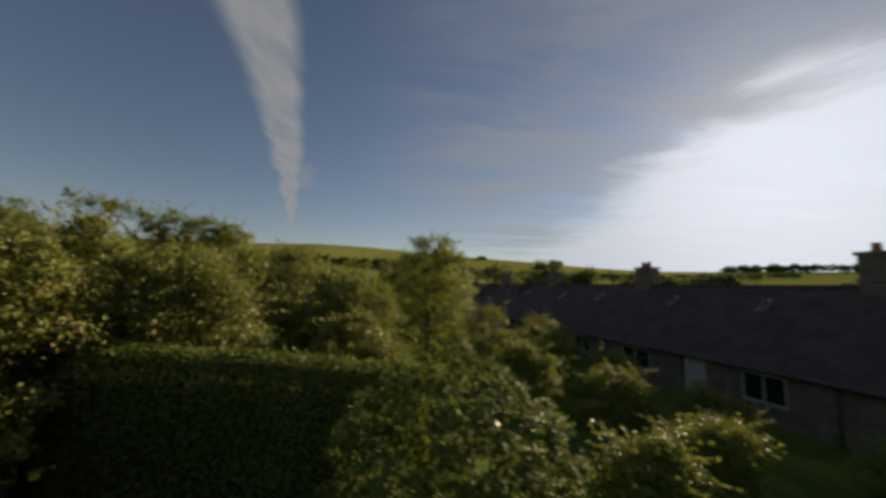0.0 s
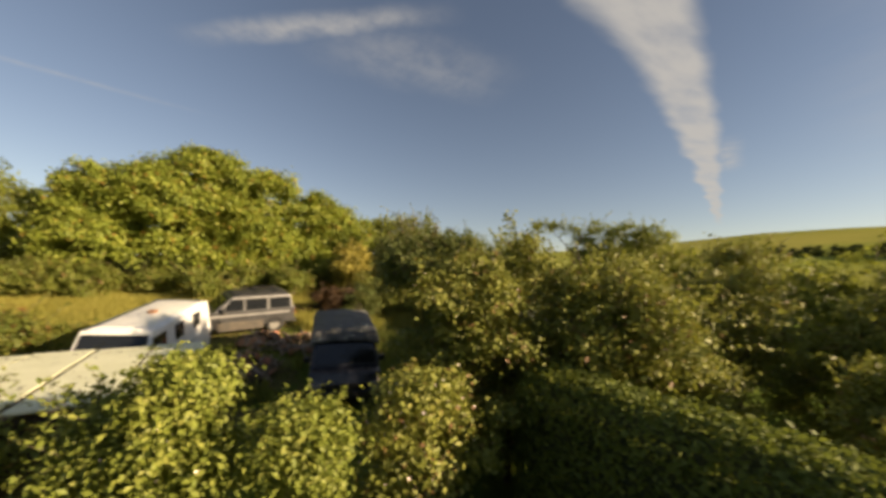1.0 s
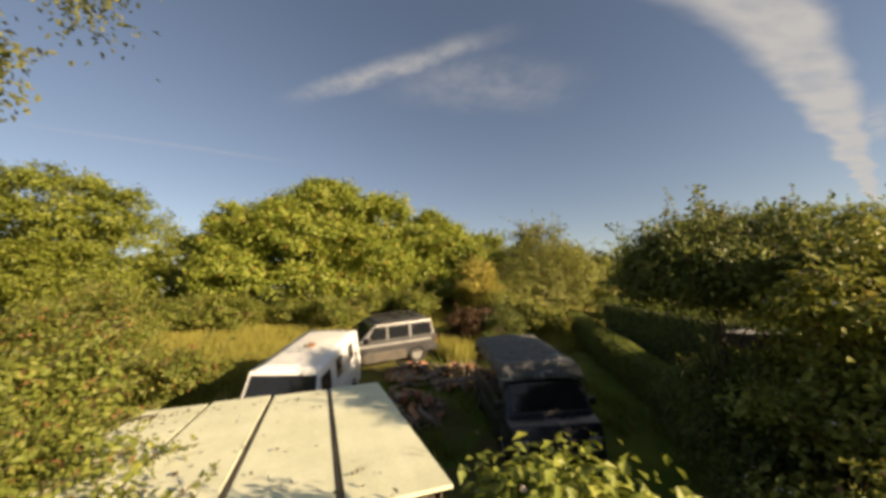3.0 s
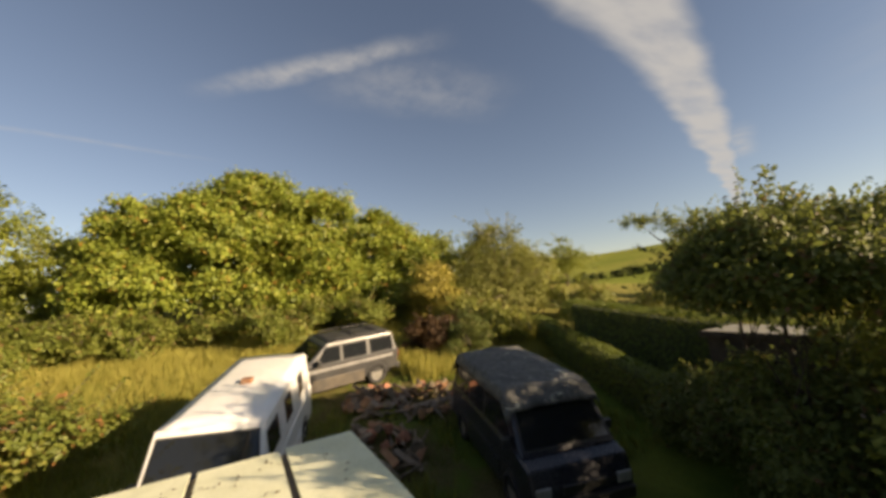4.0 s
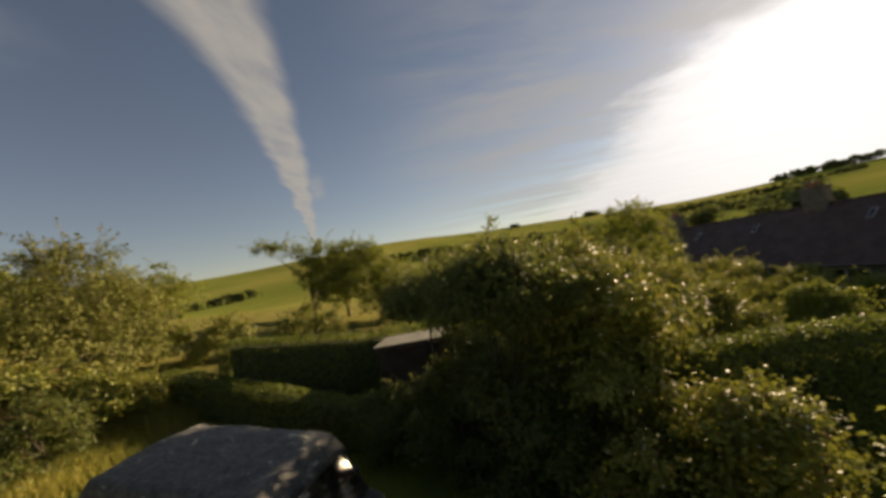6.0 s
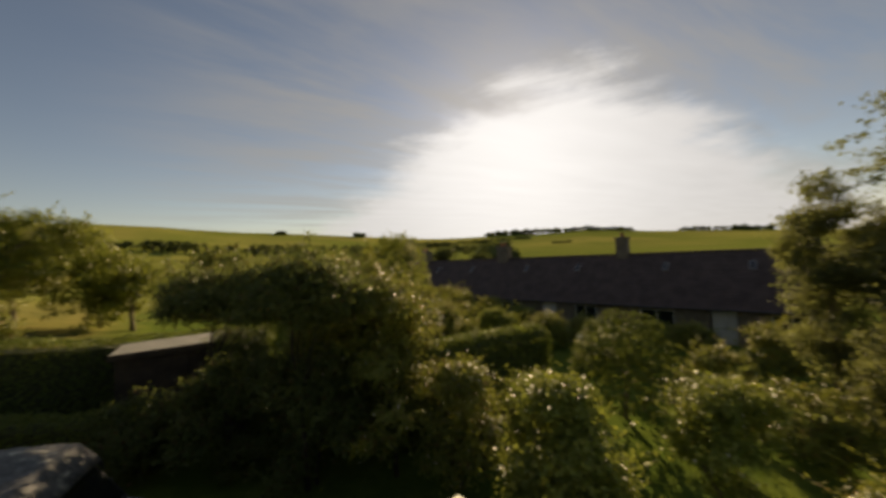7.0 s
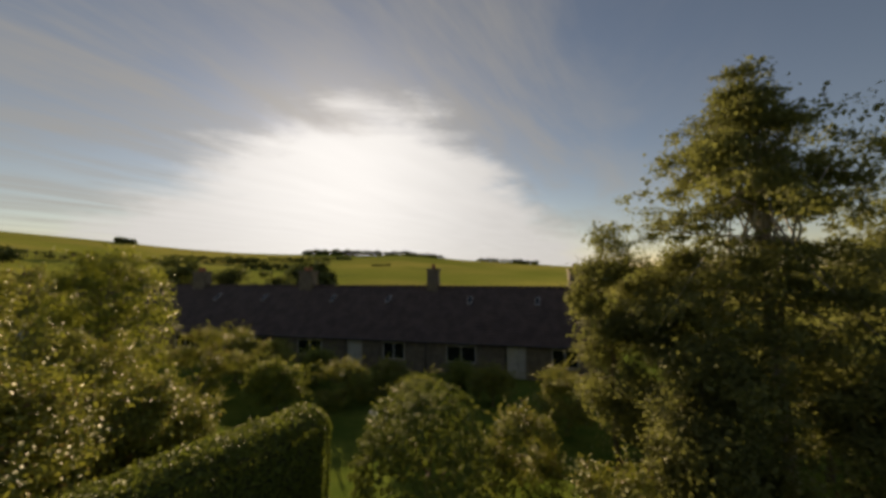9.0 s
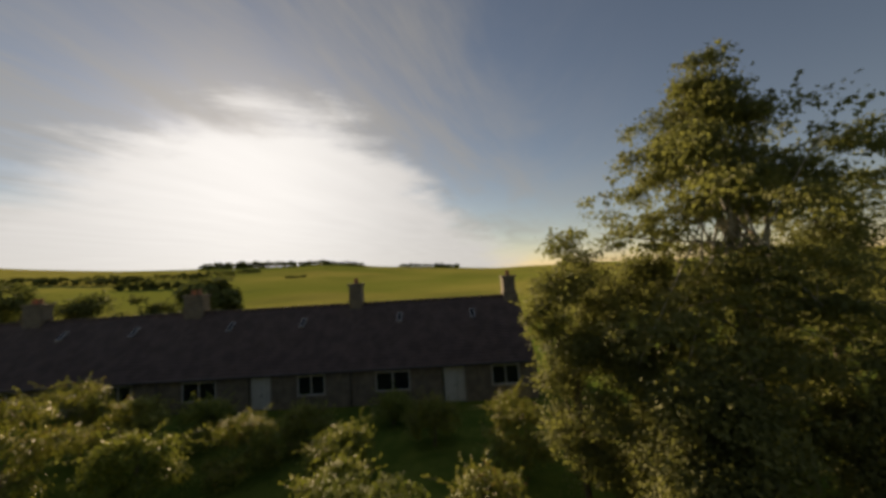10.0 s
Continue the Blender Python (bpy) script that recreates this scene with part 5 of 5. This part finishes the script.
def cottage(m, end=False):
    """One cottage of the terrace. Local x runs along the ridge, -y is behind, +y the front; z is absolute height."""
    house = thing("cottage", m, "stone cottage in a terrace with a dark slate roof", "house", "cottages of the terrace")
    L = BAY
    holes = [(L - b, L - a, z0, z1) for a, b, z0, z1 in ((1.9, 3.9, -0.95, 0.17), (5.75, 7.05, BASE, 0.32), (8.6, 10.2, -0.95, 0.2))]
    xs = sorted({0.0, L, *[v for h in holes for v in h[:2]]})
    for a, b in zip(xs, xs[1:]):
        hole = next((h for h in holes if h[0] <= a + 1e-6 and b <= h[1] + 1e-6), None)
        spans = [(BASE - 0.4, EAVES)] if not hole else [(hole[3], EAVES)] + ([(BASE - 0.4, hole[2])] if hole[2] > BASE else [])
        for z0, z1 in spans:
            part("wall", box(a, b, DEPTH - 0.4, DEPTH, z0, z1), M["stone"], house)
    part("wall", box(0, L, -DEPTH, -DEPTH + 0.4, BASE - 0.4, EAVES), M["stone"], house)
    for x in (0.0, L - 0.4):
        pts = [(-DEPTH + 0.4, BASE - 0.4), (DEPTH - 0.4, BASE - 0.4), (DEPTH - 0.4, EAVES + 0.2), (0, 3.7), (-DEPTH + 0.4, EAVES + 0.2)]
        bm = prism(pts, 0.003, 0.397)
        bmesh.ops.transform(bm, matrix=Matrix(((0, 1, 0, x), (1, 0, 0, 0), (0, 0, 1, 0), (0, 0, 0, 1))), verts=bm.verts[:])
        bmesh.ops.recalc_face_normals(bm, faces=bm.faces[:])
        part("gable", bm, M["stone"], house)
    part("floor", box(0.41, L - 0.41, -DEPTH + 0.41, DEPTH - 0.41, BASE - 0.2, BASE - 0.1), M["timber"], house)
    # roof: two slopes laid in slate courses
    rise = 3.85 - EAVES
    for s in (1, -1):
        rows, outline = 22, []
        for i in range(rows):
            f0, f1 = i / rows, (i + 1) / rows
            outline.append((s * (DEPTH + 0.25) * (1 - f0), EAVES - 0.17 + (rise + 0.2) * f0))
            outline.append((s * (DEPTH + 0.25) * (1 - f1), EAVES - 0.194 + (rise + 0.2) * f1))
        outline += [(0.0, 3.79), (s * (DEPTH + 0.25), EAVES - 0.26)]
        bm = prism(outline, 0.0, L)
        bmesh.ops.transform(bm, matrix=Matrix(((0, 1, 0, 0), (1, 0, 0, 0), (0, 0, 1, 0), (0, 0, 0, 1))), verts=bm.verts[:])
        bmesh.ops.recalc_face_normals(bm, faces=bm.faces[:])
        part("roof", bm, M["slate"], house, "dark slate roof slope")
    bm = bmesh.new()
    for i in range(int(L / 0.46)):
        tube([(i * 0.46, 0, 3.86), (i * 0.46 + 0.45, 0, 3.86)], [0.11, 0.115], 8, bm)
    part("ridge_tiles", bm, M["slate"], house)
    # skylights on the front slope
    for x in (3.3, 8.1):
        ang = math.degrees(math.atan2(rise + 0.2, DEPTH + 0.25))
        f = 0.72
        o = Vector((x, (DEPTH + 0.25) * (1 - f), EAVES - 0.2 + (rise + 0.2) * f))
        bm = box(-0.17, 0.17, -0.4, 0.4, 0.03, 0.11, 0.01)
        # Pale metal frame imitates the sky glinting on the roof window.
        sky = part("skylight", bm, M["alloy"], house, "small roof window, its frame pale in place of a sky glint")
        sky.matrix_local = Matrix.Translation(o) @ pose(0, 0, 0, -ang)
        part("pane", box(-0.11, 0.11, -0.33, 0.33, 0.112, 0.122), M["glass"], sky)
    # chimney on the party wall
    def stack(x, half, pots, top):
        says = "stone chimney stack with two pots" if len(pots) > 1 else "slim stone chimney stack with one pot"
        chim = part("chimney", box(x - half, x + half, -0.42, 0.42, 2.9, top, 0.02), M["stone"], house, says)
        part("shoulder", box(x - half - 0.07, x + half + 0.07, -0.49, 0.49, 4.05, 4.17, 0.03), M["stone"], chim)
        part("cap", box(x - half - 0.08, x + half + 0.08, -0.5, 0.5, top + 0.001, top + 0.14, 0.02), M["stone"], chim)
        for q in pots:
            z = top + 0.13
            bm = tube([(x + q, 0, z), (x + q, 0, z + 0.1), (x + q, 0, z + 0.32), (x + q, 0, z + 0.37)], [0.19, 0.16, 0.14, 0.17], 14)
            part("pot", bm, M["clay"], chim)
    if end:
        stack(L, 0.42, (0.0,), 5.15)
        stack(0.6, 0.42, (0.0,), 5.1)
    else:
        stack(L, 0.62, (-0.18, 0.25), 5.0)
    for h in (holes[0], holes[2]):
        window_unit(house, h[0], h[1], h[2], h[3], DEPTH)
    d = holes[1]
    door = part("door", box(d[0] + 0.45, d[1] - 0.1, DEPTH - 0.2, DEPTH - 0.14, BASE, d[3] - 0.08, 0.01), M["frame_paint"], house, "white painted front door")
    part("frame", box(d[0], d[0] + 0.43, DEPTH - 0.22, DEPTH - 0.12, BASE, d[3], 0.01), M["frame_paint"], door)
    part("handle", box(d[0] + 0.55, d[0] + 0.6, DEPTH - 0.14, DEPTH - 0.09, -0.9, -0.78, 0.01), M["trim"], door)
    part("gutter", tube([(0, DEPTH + 0.3, EAVES - 0.2), (L, DEPTH + 0.3, EAVES - 0.2)], [0.06, 0.06], 8), M["trim"], house)
    part("downpipe", tube([(L - 0.5, DEPTH + 0.06, EAVES - 0.2), (L - 0.5, DEPTH + 0.06, BASE)], [0.04, 0.04], 8), M["trim"], house)
    return house


def bay_pose(s):
    o = RIDGE_A + ALONG * (s + BAY)
    m = Matrix(((-ALONG.x, FRONT.x, 0, o.x), (-ALONG.y, FRONT.y, 0, o.y), (0, 0, 1, 0), (0, 0, 0, 1)))
    return m


first = cottage(bay_pose(0))
for s in (-BAY, -2 * BAY, -3 * BAY):
    copy_thing(first, bay_pose(s))
last = cottage(bay_pose(BAY), end=True)
tagged(last, "end cottage of the terrace with a slate roof and gable chimney")

# ---- trees close behind the terrace ----
for i, (x, y, w, h) in enumerate(((12.4, 40.6, 8.0, 8.6), (8.4, 50.5, 9.0, 8.2), (16.8, 33.5, 4.6, 6.9), (14.6, 36.5, 5.0, 7.2))):
    plant("garden_tree", "dark round-headed tree rising behind the terrace roof", "tree", (x, y),
          blobs_dome(270 + i, 12, w, w, 1.4, h, w * 0.22), 7000, 0.3, "far", 270 + i, clump=0.55, trunk=(h * 0.5, 0.16), tips=10, sprigs=30, reach_by=0.6, group="trees behind the terrace")

# ---- hills: copses, hedgerow and single trees ----
def far_clump(name, label, category, az, dist, length, h, leaves, seed, group):
    """A line or knot of trees far off on the hill."""
    rng = np.random.default_rng(seed)
    a = radians(az)
    cx, cy = -math.sin(a) * dist, math.cos(a) * dist
    foot = thing(name, pose(cx, cy, ground_z(cx, cy)), label, category, group)
    blobs, bm = [], bmesh.new()
    n = max(int(length / (h * 0.3)), 1)
    for i in range(n):
        q = (i + 0.5) / n - 0.5
        x, y = math.cos(a) * q * length + rng.normal() * h * 0.2, math.sin(a) * q * length + rng.normal() * h * 0.2
        z = ground_z(cx + x, cy + y) - ground_z(cx, cy)
        f = rng.uniform(0.7, 1.15)
        blobs.append((x, y, z + h * 0.3 * f, h * 0.5 * f, h * 0.5 * f, h * 0.5 * f))
        tube([(x, y, z - 0.5), (x, y, z + h * 0.6)], [h * 0.05, h * 0.03], 6, bm)
    tagged(part("trunk", bm, M["dark_bark"], foot), kind="stuff")
    pts, out = clumped(blobs, leaves, h * 0.2, rng, 0.3)
    tagged(link_mesh("crowns", leaf_mesh("crowns", pts, out, h * 0.26 * rng.uniform(0.7, 1.3, len(pts)), rng, 0.8), M["far"], foot), kind="stuff")


for i, (az, dist, length, h) in enumerate(((-41, 326, 30, 5.0), (-46, 327, 36, 5.0), (-52, 327, 40, 4.6), (-58, 326, 30, 4.0), (-70, 326, 42, 4.0), (-74, 326, 20, 3.6))):
    far_clump("copse", "dark copse along the skyline of the hill", "trees", az, dist, length, h, 4200, 200 + i, "copses on the skyline")
for i, (az, dist, length, h) in enumerate(((-17.6, 322, 7, 5), (-6, 318, 5, 4), (-35, 235, 60, 4), (-27, 215, 45, 4.5), (-33.5, 180, 26, 4), (-42, 262, 30, 3.0), (-12, 190, 70, 4), (2, 170, 60, 5), (14, 180, 50, 5), (44, 150, 44, 4), (54, 130, 40, 5), (-49, 205, 2.6, 1.4), (-51, 207, 2.6, 1.4), (-50, 203, 3.0, 1.3))):
    far_clump("hedgerow", "dark hedgerow shrubs across the green hillside", "trees", az, dist, length, h * 0.8, 5000, 230 + i, "hedgerows on the hill")
far_clump("field_tree", "single round tree in the meadow behind the terrace", "tree", -38.6, 95, 2.5, 9.6, 3200, 260, "")

# ---- grass ----
def grass(name, label, centre, w, d, count, height, mat, seed, turn=0.0, avoid=()):
    """Blades in tufts over a patch of ground."""
    rng = np.random.default_rng(seed)
    tuft = count // 9
    a = radians(turn)
    u, v = rng.uniform(-0.5, 0.5, tuft) * w, rng.uniform(-0.5, 0.5, tuft) * d
    x, y = centre[0] + u * math.cos(a) - v * math.sin(a), centre[1] + u * math.sin(a) + v * math.cos(a)
    keep = np.ones(tuft, bool)
    for ax, ay, r in avoid:
        keep &= np.hypot(x - ax, y - ay) > r
    x, y = x[keep], y[keep]
    size = np.array([0.55 + 0.9 * (0.5 + 0.5 * noise.noise(Vector((px * 0.35, py * 0.35, seed)))) for px, py in zip(x, y)])
    x, y, size = np.repeat(x, 9), np.repeat(y, 9), np.repeat(size, 9)
    x, y = x + rng.normal(size=len(x)) * 0.09, y + rng.normal(size=len(x)) * 0.09
    z = np.array([ground_z(px, py) for px, py in zip(x, y)]) - 0.04
    n = len(x)
    h = height * size * rng.uniform(0.5, 1.2, n)
    lean = rng.normal(size=(n, 2)) * 0.28 * h[:, None]
    t = rng.uniform(0, math.pi, n)
    wd = 0.008 + 0.018 * h
    p = np.empty((n, 3, 3))
    p[:, 0] = np.stack([x - np.cos(t) * wd, y - np.sin(t) * wd, z], 1)
    p[:, 1] = np.stack([x + np.cos(t) * wd, y + np.sin(t) * wd, z], 1)
    p[:, 2] = np.stack([x + lean[:, 0], y + lean[:, 1], z + h], 1)
    mesh = bpy.data.meshes.new(name)
    mesh.vertices.add(3 * n)
    mesh.vertices.foreach_set("co", p.reshape(-1))
    mesh.loops.add(3 * n)
    mesh.loops.foreach_set("vertex_index", np.arange(3 * n, dtype=np.int32))
    mesh.polygons.add(n)
    mesh.polygons.foreach_set("loop_start", np.arange(0, 3 * n, 3, dtype=np.int32))
    mesh.update(calc_edges=True)
    tagged(link_mesh(name, mesh, M[mat]), label, "grass", kind="stuff")


cars = ((-15.2, -1.2, 1.7), (-18.9, 0.95, 1.6), (-18.6, -0.6, 1.4), (-19.2, 2.5, 1.4), (-13.1, 4.45, 1.9), (-17.3, 4.0, 1.3), (-15.2, 1.9, 1.4), (-10.28, -1.11, 2.5))
grass("dry_grass", "tall sunlit dry grass in the field", (-25, -1), 13, 26, 130000, 0.55, "straw", 301, avoid=cars)
grass("rough_grass", "rough yellow-green grass round the parked cars", (-17.5, -1), 10, 18, 30000, 0.4, "bramble", 302, avoid=cars)
grass("yard_grass", "thin grass tufts on trampled soil in the yard", (-17.0, 3.6), 5.5, 6.0, 9000, 0.16, "blade", 304, avoid=((-17.0, 3.8, 0.9), (-15.1, 1.6, 1.0)))
grass("lawn_grass", "short green lawn grass in the garden", (-4.0, -1.0), 9, 9, 45000, 0.1, "blade", 303)


# ---- white ornament on a post beside the clipped shrubs ----
def ornament(x, y, top):
    """A thin post with a small yellow tray and a white domed top."""
    z = ground_z(x, y)
    thing_ob = thing("garden_ornament", pose(x, y, z), "small white ornament with a yellow base on a thin dark post", "ornament")
    h = top - z
    part("post", tube([(0, 0, -0.2), (0.01, 0, h * 0.5), (0, 0, h - 0.42)], [0.025, 0.022, 0.02], 8), M["dark_bark"], thing_ob)
    part("base", tube([(0, 0, h - 0.44), (0, 0, h - 0.4), (0, 0, h - 0.3), (0, 0, h - 0.27)], [0.10, 0.15, 0.15, 0.10], 14), M["yellow"], thing_ob, "pale yellow base")
    part("top", tube([(0, 0, h - 0.27), (0.01, 0, h - 0.2), (0.03, 0.0, h - 0.08), (0.05, 0.0, h)], [0.08, 0.13, 0.11, 0.03], 14), M["white_paint"], thing_ob, "rounded white top")


M["yellow"] = surface("pale_yellow_paint", (0.72, 0.62, 0.28), (0.60, 0.50, 0.20), 6, 40, 0.5, 0, 0.1)
ornament(0.9, 6.25, 1.25)


# ---- yard clutter ----
def scrap_pile(x, y, size, seed, label):
    """A heap of branches, planks, sheets and buckets, thinning outwards."""
    rng = np.random.default_rng(seed)
    pile = thing("scrap_pile", pose(x, y, ground_z(x, y)), label, "scrap pile", "scrap heaps in the yard")
    for i in range(64):
        a = rng.uniform(0, math.pi)
        q = size * math.sqrt(rng.random())
        z = 0.06 + rng.random() * 0.5 * (1 - q / size * 0.85)
        cx, cy = q * math.cos(i * 2.4), q * math.sin(i * 2.4)
        gz = ground_z(x + cx, y + cy) - ground_z(x, y)
        l = rng.uniform(0.15, 0.5)
        tilt = rng.normal() * 0.16
        z += gz
        if i % 4 < 2:
            bm = tube([(cx - l * math.cos(a), cy - l * math.sin(a), z - tilt), (cx, cy, z + 0.05), (cx + l * math.cos(a), cy + l * math.sin(a), z + tilt)], [0.045, 0.04, 0.025], 7)
            part("branch", bm, M["bark"] if i % 8 < 4 else M["timber"], pile)
        elif i % 4 == 2:
            w = rng.uniform(0.04, 0.1)
            bm = box(-l, l, -w, w, -0.015, 0.015, 0.004)
            bmesh.ops.transform(bm, matrix=pose(cx, cy, z + 0.06, rng.normal() * 18, rng.normal() * 18, math.degrees(a)), verts=bm.verts[:])
            kind = i % 12
            part("plank" if kind < 6 else "sheet", bm, M["timber"] if kind < 6 else M["rust"], pile)
        else:
            r = rng.uniform(0.08, 0.17)
            bm = tube([(0, 0, -r), (0, 0, -r * 0.9), (0, 0, r * 0.9), (0, 0, r)], [r * 0.7, r * 0.8, r, r * 0.92], 12)
            bmesh.ops.transform(bm, matrix=pose(cx, cy, z + r * 0.6, rng.uniform(0, 90), rng.uniform(0, 40), math.degrees(a)), verts=bm.verts[:])
            part("tub", bm, (M["clay"], M["rust"], M["bark"], M["timber"])[(i // 4) % 4], pile)


scrap_pile(-15.1, 1.6, 1.1, 5, "heap of rusty scrap, planks and cut branches beside a van")
scrap_pile(-17.0, 3.8, 1.0, 6, "heap of old planks, tubs and branches behind a dark car")
scrap_pile(-17.6, 2.2, 0.8, 7, "scattered branches and rusty tubs on bare soil")


# ---- leaning birch's stem, over the lawn ----
stem = bpy.data.objects["silver_birch.001"]
bm = tube([(0, 0, -0.2), (-0.15, 0.25, 2.6), (-0.6, 0.8, 5.66), (-0.9, 1.1, 7.16), (-1.2, 1.45, 8.26), (-1.4, 1.7, 9.2)], [0.11, 0.08, 0.042, 0.031, 0.022, 0.01], 10)
for a, b in (((-0.55, 0.75, 5.4), (-1.3, 1.65, 6.7)), ((-0.3, 0.4, 3.8), (0.1, 0.0, 6.2)), ((-0.8, 1.0, 6.8), (-0.3, 0.5, 8.3)), ((-0.4, 0.5, 4.4), (0.2, -0.6, 5.6)), ((-1.0, 1.2, 7.5), (-1.6, 2.1, 7.9)), ((-1.0, 1.2, 7.5), (-0.3, 0.4, 9.2)), ((-0.82, 1.02, 6.75), (-0.66, 2.22, 5.92)), ((-0.9, 1.1, 7.1), (-0.35, 1.9, 6.7))):
    mid = [(p + q) / 2 + (0.12 if i == 2 else 0) for i, (p, q) in enumerate(zip(a, b))]
    part("branch", tube([a, mid, b], [0.014, 0.009, 0.003], 7), M["dark_bark"], stem)
part("trunk", bm, M["birch_bark"], stem, "pale peeling birch bark")


# ---- dead leaves blown onto the cream shed roof ----
rng = np.random.default_rng(91)
count = 190
u, v = rng.random(count) ** 2.2, rng.uniform(-0.5, 0.5, count)
far_side = rng.random(count) < 0.35
a = radians(95)
lx, ly = -2.0 + 3.7 * u, np.where(far_side, 1.6 + 0.6 * np.abs(v), 4.3 * v)
litter = np.stack([sx + lx * math.cos(a) - ly * math.sin(a), sy + lx * math.sin(a) + ly * math.cos(a), np.full(count, 1.702)], 1)
up = rng.normal(size=(count, 3)) * 0.25 + np.array([0, 0, 1.0])
up /= np.linalg.norm(up, axis=1, keepdims=True)
leaves = link_mesh("leaf_litter", leaf_mesh("leaf_litter", litter, up, 0.07 * rng.uniform(0.6, 1.3, count), rng), M["copper"])
tagged(leaves, "brown dead leaves scattered on a cream shed roof", "leaves", kind="stuff")
